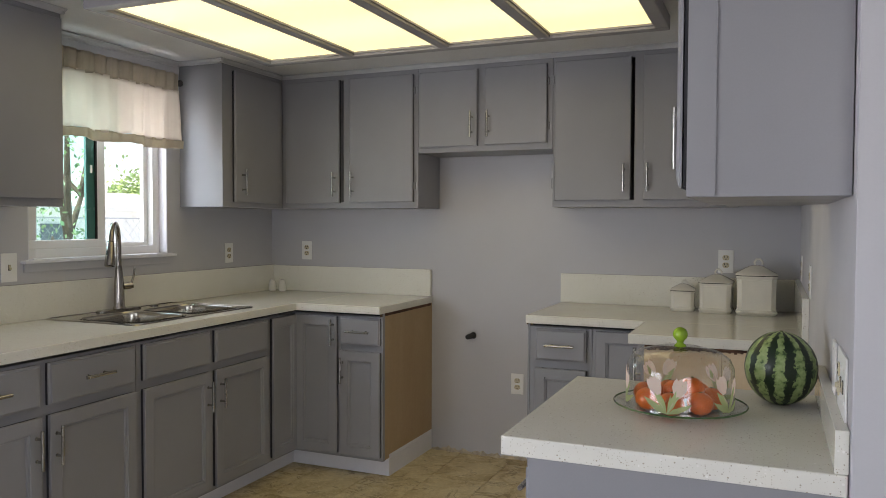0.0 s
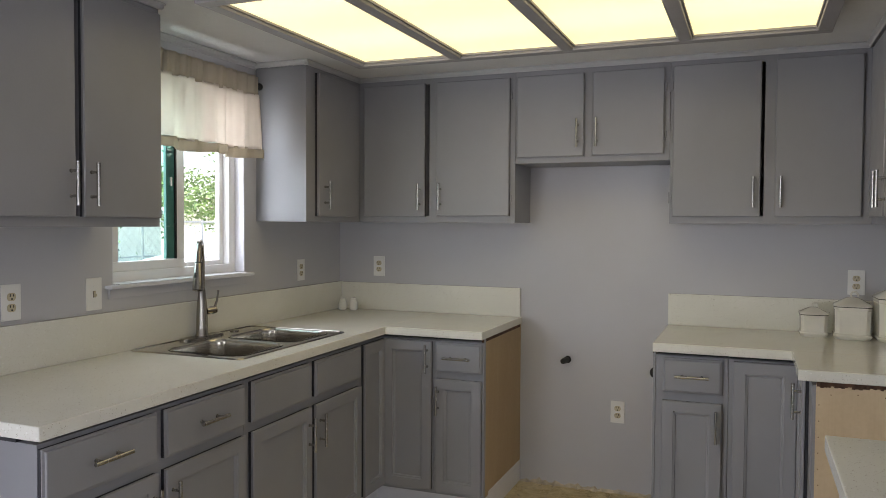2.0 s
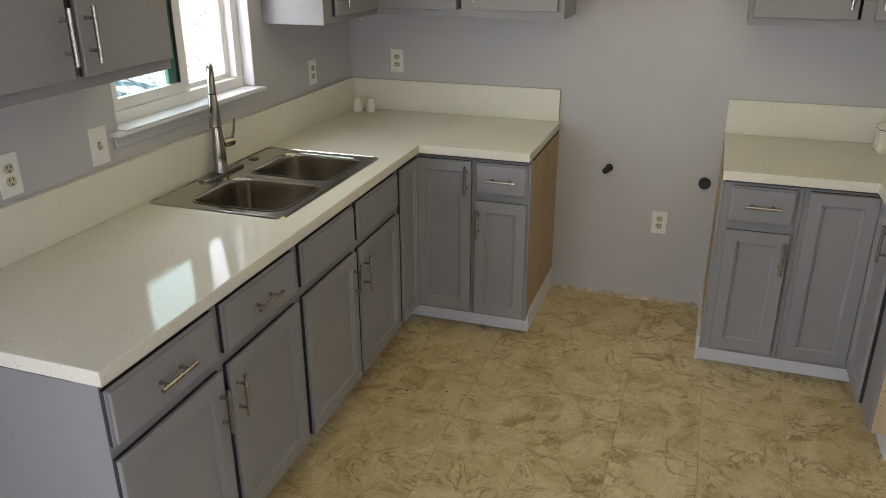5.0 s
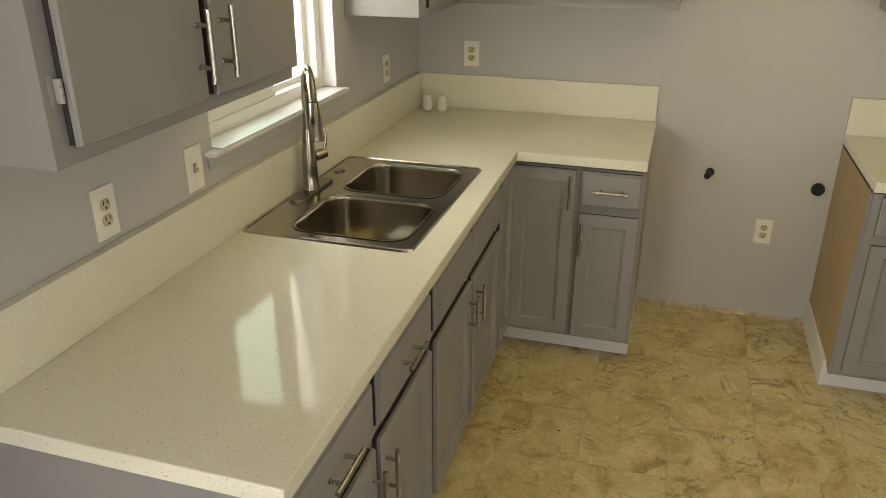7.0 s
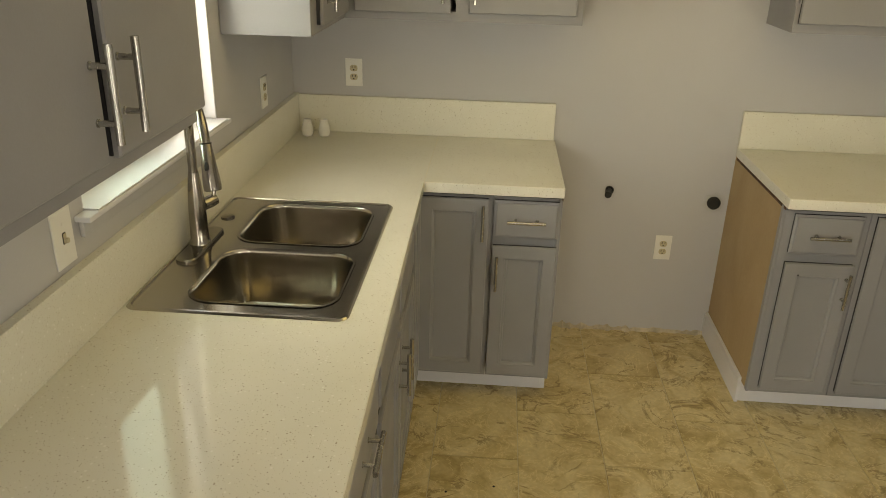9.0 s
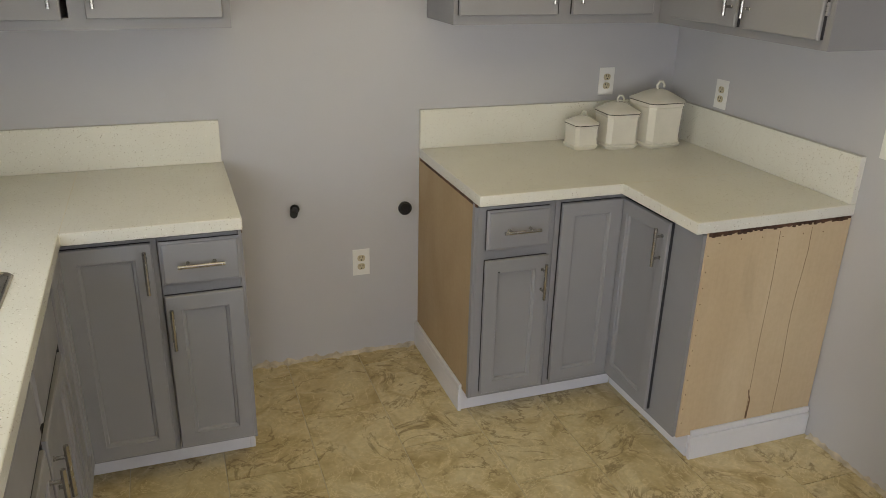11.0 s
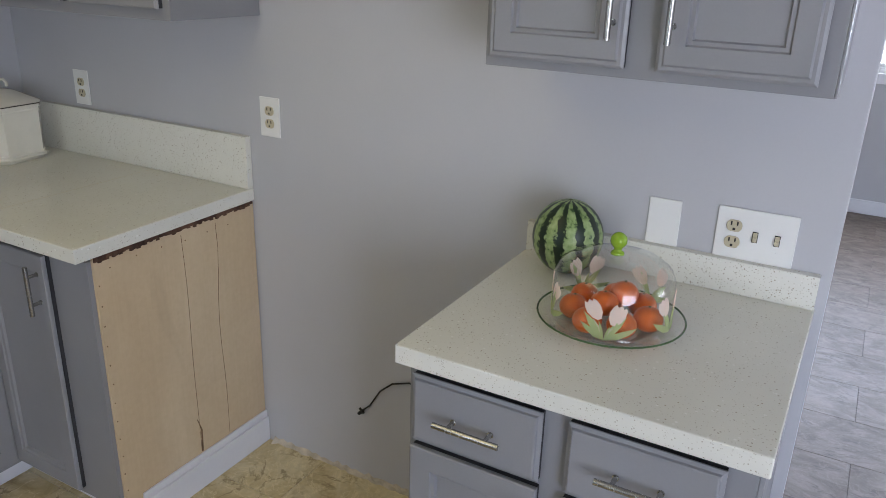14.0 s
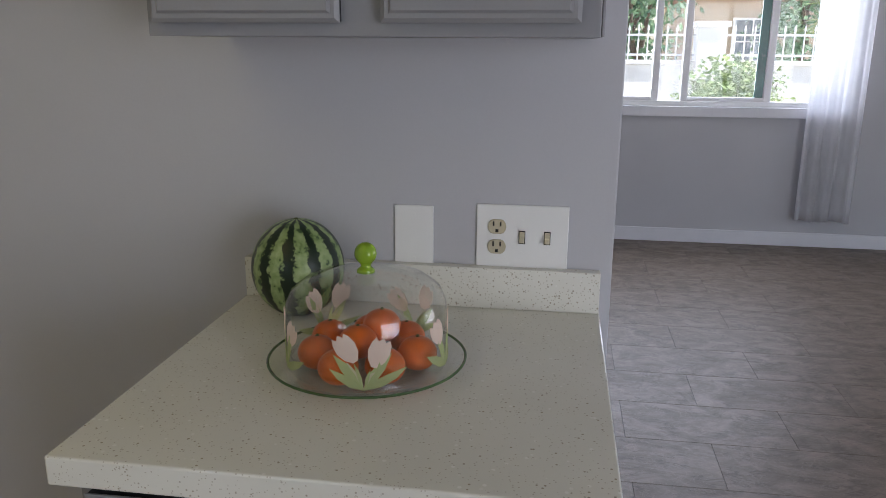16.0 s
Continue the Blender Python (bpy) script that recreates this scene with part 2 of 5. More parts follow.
M_HINGE = surface("pale_hinge_paint", (0.32, 0.32, 0.34), 0.35, vary=0.06, relief=0.05)
M_CROWN = surface("crown_paint", (0.50, 0.50, 0.51), 0.5, vary=0.04, relief=0.06)
M_LIGHTFRAME = surface("light_frame_paint", (0.33, 0.32, 0.33), 0.45, vary=0.05, relief=0.08)
M_QUARTZ = quartz("speckled_quartz")
M_STEEL = brushed_steel("brushed_steel", (0.50, 0.465, 0.41), 0.17, (0.25, 3, 0.25))
M_NICKEL = brushed_steel("brushed_nickel", (0.45, 0.44, 0.42), 0.26, (1, 1, 0.1))
M_FAUCET = brushed_steel("faucet_steel", (0.33, 0.305, 0.275), 0.2, (1, 1, 0.1))
M_PLATE = surface("ivory_plastic", (0.80, 0.80, 0.78), 0.35, vary=0.02, relief=0.0)
M_SOCKET = surface("cream_socket", (0.54, 0.48, 0.34), 0.4, vary=0.03, relief=0.0)
M_BLACK = surface("black_rubber", (0.012, 0.012, 0.012), 0.5, vary=0.1, relief=0.1)
M_PLYGOLD = plywood("golden_plywood", (0.46, 0.34, 0.20), (0.39, 0.275, 0.15))
M_PLYPALE = plywood("pale_plywood", (0.67, 0.54, 0.365), (0.57, 0.435, 0.275))
M_STAIN = surface("brown_stain", (0.20, 0.115, 0.055), 0.8, vary=0.2, size=30, relief=0.0)
M_BROKEN = surface("torn_particle_board", (0.13, 0.065, 0.038), 0.9, vary=0.4, size=20, grain=120, relief=0.8, depth=0.004)
M_TILE = stone_tile("tan_stone_tile", (0.71, 0.61, 0.385), (0.60, 0.485, 0.265), (0.41, 0.305, 0.14), (0.26, 0.18, 0.08), 0.42, (1.75, 1.75, 1))
M_GROUT = surface("tile_joint", (0.62, 0.56, 0.42), 0.8, vary=0.1)
M_TILE2 = stone_tile("grey_stone_tile", (0.205, 0.158, 0.122), (0.158, 0.120, 0.090), (0.115, 0.085, 0.062), (0.085, 0.062, 0.046), 0.45, (3.4, 1.8, 1))
M_GROUT2 = surface("grey_tile_joint", (0.14, 0.108, 0.083), 0.9, vary=0.1)
M_PLASTER = surface("rough_plaster", (0.60, 0.53, 0.42), 0.9, vary=0.2, size=15, grain=90, relief=0.7, depth=0.004)
M_LINEN = cloth("white_sheer_linen", (0.89, 0.83, 0.77), 0.5)
M_HEM = cloth("beige_linen_hem", (0.62, 0.56, 0.47), 0.35)
M_DRAPE = cloth("white_drape", (0.88, 0.88, 0.90), 0.6)
M_VINYL = surface("white_vinyl", (0.80, 0.80, 0.80), 0.35, vary=0.02, relief=0.0)
M_PANE = pane_glass("window_pane", (0.97, 0.98, 0.98))
M_PANEGREEN = pane_glass("tinted_window_pane", (0.80, 0.93, 0.90))
M_SASH = surface("green_tinted_sash", (0.05, 0.17, 0.145), 0.25, vary=0.08, relief=0.0)
M_DIFFUSER = lit_diffuser("lit_acrylic")
M_CERAMIC = surface("cream_glazed_ceramic", (0.76, 0.735, 0.66), 0.13, vary=0.04, size=8, relief=0.05)
M_CERAMICRIM = surface("worn_brown_rim", (0.07, 0.055, 0.04), 0.4, vary=0.2, relief=0.05)
M_SHAKER = surface("white_porcelain", (0.78, 0.77, 0.74), 0.15, vary=0.02, relief=0.0)
M_MELON = melon_rind("striped_rind")
M_ORANGE = surface("tangerine_peel", (0.82, 0.165, 0.012), 0.32, vary=0.15, size=30, grain=500, relief=0.35, depth=0.001)
M_STEM = surface("fruit_stem", (0.10, 0.13, 0.04), 0.7)
M_GLASS = pane_glass("thin_clear_glass", (0.99, 0.995, 0.99), 0.014)
M_DOMEGLASS = pane_glass("dome_glass", (0.985, 0.99, 0.985), 0.085)
M_GLASSRIM = surface("green_glass_rim", (0.07, 0.13, 0.05), 0.15, vary=0.1, relief=0.0)
M_KNOB = surface("lime_glass_knob", (0.26, 0.42, 0.03), 0.1, vary=0.1, size=40, relief=0.0)
M_PETAL = cloth("painted_petal", (0.98, 0.84, 0.74), 0.5)
M_LEAFPAINT = cloth("painted_leaf", (0.56, 0.66, 0.34), 0.5)
M_STEMPAINT = cloth("painted_stem", (0.72, 0.72, 0.52), 0.45)
M_GROUND = surface("pale_gravel_ground", (0.66, 0.63, 0.57), 0.9, vary=0.2, size=0.6, grain=30, relief=0.8, depth=0.02)
M_GRAVEL = surface("white_gravel", (0.72, 0.72, 0.70), 0.9, vary=0.35, size=12, grain=50, relief=1.0, depth=0.03)
M_STUCCO = surface("tan_stucco", (0.52, 0.43, 0.31), 0.9, vary=0.08, grain=40, relief=0.3)
M_ROOF = surface("clay_roof_tile", (0.45, 0.25, 0.16), 0.8, vary=0.2, size=4, grain=30)
M_WHITEWALL = surface("white_block_wall", (0.80, 0.79, 0.76), 0.85, vary=0.08, grain=40, relief=0.3)
M_IRON = surface("white_painted_iron", (0.78, 0.78, 0.78), 0.4, vary=0.04, relief=0.0)
M_BARK = surface("bark", (0.16, 0.12, 0.085), 0.9, vary=0.3, size=6, grain=40, relief=0.8, depth=0.01)
M_LEAF = leafage("tree_leaves", (0.06, 0.12, 0.03), (0.17, 0.26, 0.07))
M_LEAFTEAL = leafage("feathery_leaves", (0.06, 0.14, 0.07), (0.17, 0.28, 0.14))
M_FEATHER = leafage("pale_feathery_leaves", (0.10, 0.22, 0.10), (0.30, 0.42, 0.18))
M_HEDGE = leafage("hedge_leaves", (0.13, 0.22, 0.06), (0.32, 0.42, 0.14))
M_PALM = leafage("palm_fronds", (0.16, 0.22, 0.05), (0.34, 0.38, 0.10))
M_WINDOWDARK = surface("house_window_glass", (0.10, 0.13, 0.15), 0.1, vary=0.1, relief=0.0)
M_GALV = surface("galvanised_wire", (0.45, 0.47, 0.48), 0.5, metal=0.6, vary=0.1, relief=0.0)


# ---- building helpers ----
ORIGIN = {}


def thing(name, at, label, category, group="", kind=""):
    ob = new(name)
    ob.location = at
    ORIGIN[ob] = Vector(at)
    return tagged(ob, label, category, group, kind)


def finish(name, bm, material, origin=(0, 0, 0), smooth=False):
    bmesh.ops.translate(bm, verts=bm.verts, vec=-Vector(origin))
    bmesh.ops.recalc_face_normals(bm, faces=bm.faces)
    me = bpy.data.meshes.new(name)
    bm.to_mesh(me)
    bm.free()
    me.materials.append(material)
    if smooth:
        me.polygons.foreach_set("use_smooth", [True] * len(me.polygons))
        me.set_sharp_from_angle(angle=radians(35))
    return me


def part(name, bm, material, parent, label="", smooth=False):
    """One mesh, given in world coordinates, under a thing or a part."""
    origin = ORIGIN[parent]
    ob = new(name, finish(name, bm, material, origin, smooth))
    ob.parent = parent
    ORIGIN[ob] = origin
    return tagged(ob, label)


def whole(name, bm, material, at, label, category, group="", kind="", smooth=False):
    """A thing that is one mesh."""
    ob = new(name, finish(name, bm, material, at, smooth))
    ob.location = at
    ORIGIN[ob] = Vector(at)
    return tagged(ob, label, category, group, kind)


def box(bm, x0, x1, y0, y1, z0, z1, bevel=0.0):
    m = Matrix.LocRotScale(((x0 + x1) / 2, (y0 + y1) / 2, (z0 + z1) / 2), None, (abs(x1 - x0), abs(y1 - y0), abs(z1 - z0)))
    verts = bmesh.ops.create_cube(bm, size=1, matrix=m)["verts"]
    if bevel:
        edges = {e for v in verts for e in v.link_edges}
        bmesh.ops.bevel(bm, geom=list(edges), offset=bevel, segments=2, profile=0.6, affect="EDGES")
    return bm


def cyl(bm, a, b, r0, r1=None, sides=12, caps=True):
    a, b = Vector(a), Vector(b)
    m = Matrix.Translation((a + b) / 2) @ (b - a).to_track_quat("Z", "Y").to_matrix().to_4x4()
    bmesh.ops.create_cone(bm, cap_ends=caps, segments=sides, radius1=r0, radius2=r0 if r1 is None else r1, depth=(b - a).length, matrix=m)
    return bm


def ball(bm, at, r, squash=(1, 1, 1), u=16, v=10):
    m = Matrix.LocRotScale(at, None, tuple(r * s for s in squash))
    bmesh.ops.create_uvsphere(bm, u_segments=u, v_segments=v, radius=1, matrix=m)
    return bm


def loft(bm, rings, close=True, cap0=False, cap1=False):
    rows = [[bm.verts.new(p) for p in ring] for ring in rings]
    n = len(rows[0])
    for r0, r1 in zip(rows, rows[1:]):
        for i in range(n if close else n - 1):
            bm.faces.new((r0[i], r0[(i + 1) % n], r1[(i + 1) % n], r1[i]))
    if cap0:
        bm.faces.new(rows[0][::-1])
    if cap1:
        bm.faces.new(rows[-1])
    return rows


def turned(bm, at, profile, sides=32, cap0=False, cap1=False):
    """A body of revolution: profile of (radius, height) above at."""
    x, y, z = at
    rings = [[(x + r * math.cos(2 * math.pi * i / sides), y + r * math.sin(2 * math.pi * i / sides), z + h) for i in range(sides)] for r, h in profile]
    loft(bm, rings, True, cap0, cap1)
    return bm


def tube(bm, points, radii, sides=12):
    """A round tube along points, closed at both ends."""
    pts = [Vector(p) for p in points]
    rings = []
    side = None
    for i, p in enumerate(pts):
        d = (pts[min(i + 1, len(pts) - 1)] - pts[max(i - 1, 0)]).normalized()
        if side is None:
            side = d.orthogonal().normalized()
        side = (side - d * side.dot(d)).normalized()
        up = d.cross(side)
        r = radii[i] if isinstance(radii, (list, tuple)) else radii
        rings.append([p + r * (math.cos(2 * math.pi * k / sides) * side + math.sin(2 * math.pi * k / sides) * up) for k in range(sides)])
    loft(bm, rings, True, True, True)
    return bm


def grid_solid(bm, us, vs, keep, w0, w1, place):
    """A slab of cells in u and v between w0 and w1, with every cell that keep(u, v) allows; place(u, v, w) gives the world point."""
    verts = {}

    def vert(i, j, w):
        key = (i, j, w)
        if key not in verts:
            verts[key] = bm.verts.new(place(us[i], vs[j], w))
        return verts[key]

    on = {(i, j) for i in range(len(us) - 1) for j in range(len(vs) - 1) if keep((us[i] + us[i + 1]) / 2, (vs[j] + vs[j + 1]) / 2)}
    for i, j in on:
        for w in (w0, w1):
            bm.faces.new([vert(i, j, w), vert(i + 1, j, w), vert(i + 1, j + 1, w), vert(i, j + 1, w)])
        for di, dj, a, b in ((-1, 0, (0, 0), (0, 1)), (1, 0, (1, 0), (1, 1)), (0, -1, (0, 0), (1, 0)), (0, 1, (0, 1), (1, 1))):
            if (i + di, j + dj) not in on:
                bm.faces.new([vert(i + a[0], j + a[1], w0), vert(i + b[0], j + b[1], w0), vert(i + b[0], j + b[1], w1), vert(i + a[0], j + a[1], w1)])
    return bm


def face(kind, plane):
    """Points on an upright front: u along it (world x or y), v up, w out of it. S faces -y, N +y, E +x, W -x."""
    return {"S": lambda u, v, w: (u, plane - w, v), "N": lambda u, v, w: (u, plane + w, v),
            "E": lambda u, v, w: (plane + w, u, v), "W": lambda u, v, w: (plane - w, u, v)}[kind]


def slab(bm, place, u0, u1, v0, v1, w0, w1, bevel=0.002):
    xs, ys, zs = zip(place(u0, v0, w0), place(u1, v1, w1))
    return box(bm, min(xs), max(xs), min(ys), max(ys), min(zs), max(zs), bevel)


def panel_mesh(bm, place, u0, u1, v0, v1, style):
    """A door or drawer front. flat: eased slab; shaker: rails round a sunk panel with a sloped edge; ogee: stepped profile."""
    t = 0.025
    heel = [(0.028, 0.0005), (0.028, 0.0125), (0, 0.013)]
    steps = {"flat": [(0, t - 0.004), (0.004, t)],
             "shaker": [(0, t - 0.003), (0.003, t), (0.048, t), (0.050, t - 0.004), (0.057, t - 0.006), (0.060, t - 0.0125)],
             "ogee": [(0, t - 0.008), (0.006, t - 0.004), (0.012, t - 0.004), (0.016, t), (0.050, t), (0.053, t - 0.005), (0.060, t - 0.004), (0.063, t - 0.010)],
             "lip": [(0, t - 0.009), (0.007, t - 0.006), (0.009, t - 0.001), (0.012, t)]}[style]
    steps = heel + steps
    rings = [[place(u0 + i, v0 + i, w), place(u1 - i, v0 + i, w), place(u1 - i, v1 - i, w), place(u0 + i, v1 - i, w)] for i, w in steps]
    loft(bm, rings, True, True, True)
    return bm


def bar_pull(parent, place, u, v, upright, length=0.14, w=0.025):
    """A brushed bar on two posts."""
    h, p, out = length / 2, 0.040, w + 0.030
    off = (lambda d: (u, v + d)) if upright else (lambda d: (u + d, v))
    bm = bmesh.new()
    cyl(bm, place(*off(-h), out), place(*off(h), out), 0.0062, sides=12)
    for d in (-p, p):
        cyl(bm, place(*off(d), w - 0.001), place(*off(d), out), 0.0048, sides=10)
        cyl(bm, place(*off(d), w - 0.001), place(*off(d), w + 0.002), 0.0065, sides=10)
    return part("handle", bm, M_NICKEL, parent, "brushed nickel bar handle", True)


def hinge(parent, place, u, v, side, plain=False):
    """A knuckle at the door's edge and a round-ended leaf screwed to the face frame."""
    bm = bmesh.new()
    for k in (-1, 0, 1):
        cyl(bm, place(u, v + k * 0.013 - 0.006, 0.011), place(u, v + k * 0.013 + 0.006, 0.011), 0.0046, sides=10)
    slab(bm, place, u + side * 0.003, u + side * 0.015, v - 0.022, v + 0.022, 0.0005, 0.0028, 0.0008)
    for k in (-1, 1):
        cyl(bm, place(u + side * 0.009, v + k * 0.022, 0.0005), place(u + side * 0.009, v + k * 0.022, 0.0027), 0.0058, sides=12)
        cyl(bm, place(u + side * 0.009, v + k * 0.022, 0.0027), place(u + side * 0.009, v + k * 0.022, 0.0036), 0.003, sides=8)
    slab(bm, place, u - 0.002, u + side * 0.004, v - 0.019, v + 0.019, 0.001, 0.011, 0.0008)
    return part("hinge", bm, M_HINGE if plain else M_CAB, parent, "small pale hinge" if plain else "small painted hinge", True)


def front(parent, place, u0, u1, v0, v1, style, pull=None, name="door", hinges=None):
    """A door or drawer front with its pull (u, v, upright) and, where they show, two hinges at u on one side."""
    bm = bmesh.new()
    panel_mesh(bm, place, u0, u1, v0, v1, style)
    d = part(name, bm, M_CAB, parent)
    # Near-black slab: shade in the gap round the front, put into colour.
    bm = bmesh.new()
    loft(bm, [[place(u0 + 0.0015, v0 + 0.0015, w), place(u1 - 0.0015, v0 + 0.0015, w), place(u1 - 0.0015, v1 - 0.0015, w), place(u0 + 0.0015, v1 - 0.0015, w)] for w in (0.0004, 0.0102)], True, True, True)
    part("rebate", bm, M_GAPSHADE, d, "near-black backing for the shade in the gap behind the front")
    if pull:
        bar_pull(d, place, *pull)
    if hinges:
        u, side, *plain = hinges
        for v in (v0 + 0.09, v1 - 0.09):
            hinge(d, place, u, v, side, bool(plain))
    return d


def slotted(parent, place, depth, u0, u1, z0, z1, s0, s1):
    """A cabinet body, open in a narrow slot where its two doors meet."""
    bm = grid_solid(bmesh.new(), [u0, s0, s1, u1], [z0, z0 + 0.035, z1 - 0.03, z1], lambda u, v: not (s0 < u < s1 and z0 + 0.035 < v < z1 - 0.03), -depth, 0.0, place)
    slab(bm, place, u0 + 0.002, u1 - 0.002, z0 + 0.002, z1 - 0.002, -depth - 0.004, -depth + 0.0005, 0)
    return part("body", bm, M_CAB, parent)


def carcass(parent, x0, x1, y0, y1, z0, z1):
    return part("body", box(bmesh.new(), x0, x1, y0, y1, z0, z1, 0.0015), M_CAB, parent)


def run_body(name, parent, x0, y0, y1, z0, z1):
    """A body of the window run, its face on the skewed front line."""
    rings = [[(x0, y0, z), left(y0, z, 0), left(y1, z, 0), (x0, y1, z)] for z in (z0, z1)]
    bm = bmesh.new()
    loft(bm, rings, True, True, True)
    return part(name, bm, M_CAB, parent)


def shade_strip(parent, x0, x1, y0, y1):
    """Added set-back strips, near-black for the gap's shade, between face frame and worktop."""
    return part("packing_strip", box(bmesh.new(), x0, x1, y0, y1, ZB - GAP, ZB), M_GAPSHADE, parent, "near-black strip for the shade in the gap under the worktop")


# ---- the place: walls, floor, ceiling ----
XW, XR, YN, ZC = -3.118, 0.035, 4.50, 2.24
XE, YS = 4.32, -3.0
TOP = 0.923
GAP = 0.016


def wall(name, kind, plane, u0, u1, holes, label, thick=0.14, z1=2.44, z0=-0.1):
    us = sorted({u0, u1, *[h[0] for h in holes], *[h[1] for h in holes]})
    vs = sorted({z0, z1, *[h[2] for h in holes], *[h[3] for h in holes]})
    keep = lambda u, v: not any(a < u < b and c < v < d for a, b, c, d in holes)
    bm = grid_solid(bmesh.new(), us, vs, keep, -thick, 0.0, face(kind, plane))
    return whole(name, bm, M_WALL, (0, 0, 0), label, "wall", kind="structure")


KW = (2.69, 3.545, 1.190, 2.06)
LW = (-0.085, 2.60, 0.975, 2.07)
# Unseen west opening, assumed for the bluish daylight on west-facing surfaces.
SW = (-1.85, 0.35, 0.05, 2.08)
# Unseen south opening, added to brighten the base cabinets.
EW = (0.5, 2.7, 0.05, 2.08)
wall("wall_west", "E", XW, YS - 0.14, YN + 0.14, [KW, SW], "pale grey painted wall with a window and an unseen opening")
wall("wall_north", "S", YN, XW, XE, [], "pale grey painted wall behind the kitchen counters")
wall("wall_east", "W", XE, YS - 0.14, YN + 0.14, [LW], "grey painted living room wall with a wide window opening")
wall("wall_south", "N", YS, XW, XE, [EW], "pale grey painted wall with an added unseen opening")
bm = box(bmesh.new(), XR, XR + 0.115, 1.757, YN, -0.1, 2.44, 0.003)
whole("wall_partition", bm, M_WALL, (0, 0, 0), "pale grey painted partition between kitchen and living room", "wall", kind="structure")

bm = box(bmesh.new(), XW - 0.14, XE + 0.14, YS - 0.14, YN + 0.14, -0.12, -0.006)
whole("floor", bm, M_GROUT2, (0, 0, 0), "grey stone tile floor", "floor", kind="structure")
bm = box(bmesh.new(), XW, XR, 1.75, YN, -0.006, -0.003)
floor_kitchen = whole("floor_kitchen", bm, M_GROUT, (0, 0, 0), "tan stone tile kitchen floor with fine pale joints", "floor", kind="structure")

LX0, LX1, LY0, LY1 = -2.545, -0.505, 2.485, 3.675
bm = grid_solid(bmesh.new(), [XW - 0.14, LX0 + 0.05, LX1 - 0.05, XE + 0.14], [YS - 0.14, LY0 + 0.05, LY1 - 0.05, YN + 0.14],
                lambda u, v: not (LX0 < u < LX1 and LY0 < v < LY1), ZC, ZC + 0.15, lambda u, v, w: (u, v, w))
whole("ceiling", bm, M_CEIL, (0, 0, 0), "white lightly textured ceiling", "ceiling", kind="structure")
whole("roof_slab", box(bmesh.new(), XW - 0.3, XE + 0.3, YS - 0.3, YN + 0.3, ZC + 0.21, ZC + 0.35), M_CEIL, (0, 0, 0), "plain roof over the rooms", "roof", kind="structure")


# Unseen slab added to keep direct sun off the floor by the south opening.
whole("entry_canopy", box(bmesh.new(), -0.3, 3.6, YS - 1.75, YS - 0.1405, 2.32, 2.44, 0.01), M_WHITEWALL, (1.6, YS - 0.15, 2.32), "unseen white slab added to block sun from the south opening", "canopy", kind="structure")


def crown(name, a, b, inward, size=0.028):
    """A small cove moulding along the top of a wall or cabinet front from a to b; inward points into the room."""
    a, b, n = Vector((*a, 0)), Vector((*b, 0)), Vector((*inward, 0))
    prof = [(0.0, -size), (0.006, -size), (0.009, -size * 0.6), (size * 0.55, -0.010), (size * 0.8, -0.006), (size * 0.8, 0.0), (0.0, 0.0)]
    rings = [[p + n * o + Vector((0, 0, ZC - 0.001 + h)) for o, h in prof] for p in (a, b)]
    bm = bmesh.new()
    loft(bm, rings, True, True, True)
    return whole(name, bm, M_CROWN, (0, 0, 0), "thin painted crown moulding below the ceiling", "trim", kind="structure")


crown("trim", (XW, 2.605), (XW, 3.64), (1, 0))
crown("trim", (XW, 3.635), (-2.805, 3.635), (0, -1), 0.024)
crown("trim", (-2.822, 3.62), (-2.822, 4.19), (1, 0), 0.024)
crown("trim", (-2.82, 4.19), (-0.31, 4.19), (0, -1), 0.024)
crown("trim", (-0.31, 4.19), (-0.31, 1.80), (-1, 0), 0.024)
crown("trim", (-2.804, 1.795), (-2.804, 2.62), (1, 0), 0.024)
crown("trim", (-2.787, 2.607), (XW, 2.607), (0, 1), 0.024)
crown("trim", (XW, -2.9), (XW, 1.808), (1, 0))

for name, x0, x1, y0, y1 in (("baseboard_east", XE - 0.016, XE, YS, YN), ("baseboard_partition", XR + 0.115, XR + 0.131, 1.762, YN)):
    bm = box(bmesh.new(), x0, x1, y0, y1, 0.0, 0.10, 0.004)
    whole(name, bm, M_TRIM, (0, 0, 0), "white painted baseboard", "baseboard", kind="structure")

# ---- base cabinets ----
EL, EB = -2.472, 3.815    # front edges of the worktops
ZB, ZK = 0.883, 0.10          # underside of the worktop, top of the plinth
FL, FB, FR = -2.508, 3.858, -0.568    # fronts: window run, back runs, right run
SKEW = 0.020          # the window run leaves the back wall at a little under a right angle


def left(u, v, w):
    """Points on the fronts of the window run."""
    return (FL + w + SKEW * (EB - u), u, v)


back, right = face("S", FB), face("W", FR)


def toe_kick(x0, x1, y0, y1, label="white painted plinth board", h=0.105):
    bm = box(bmesh.new(), x0, x1, y0, y1, 0.001, h, 0.002)
    return whole("plinth_board", bm, M_TRIM, ((x0 + x1) / 2, (y0 + y1) / 2, 0), label, "plinth")


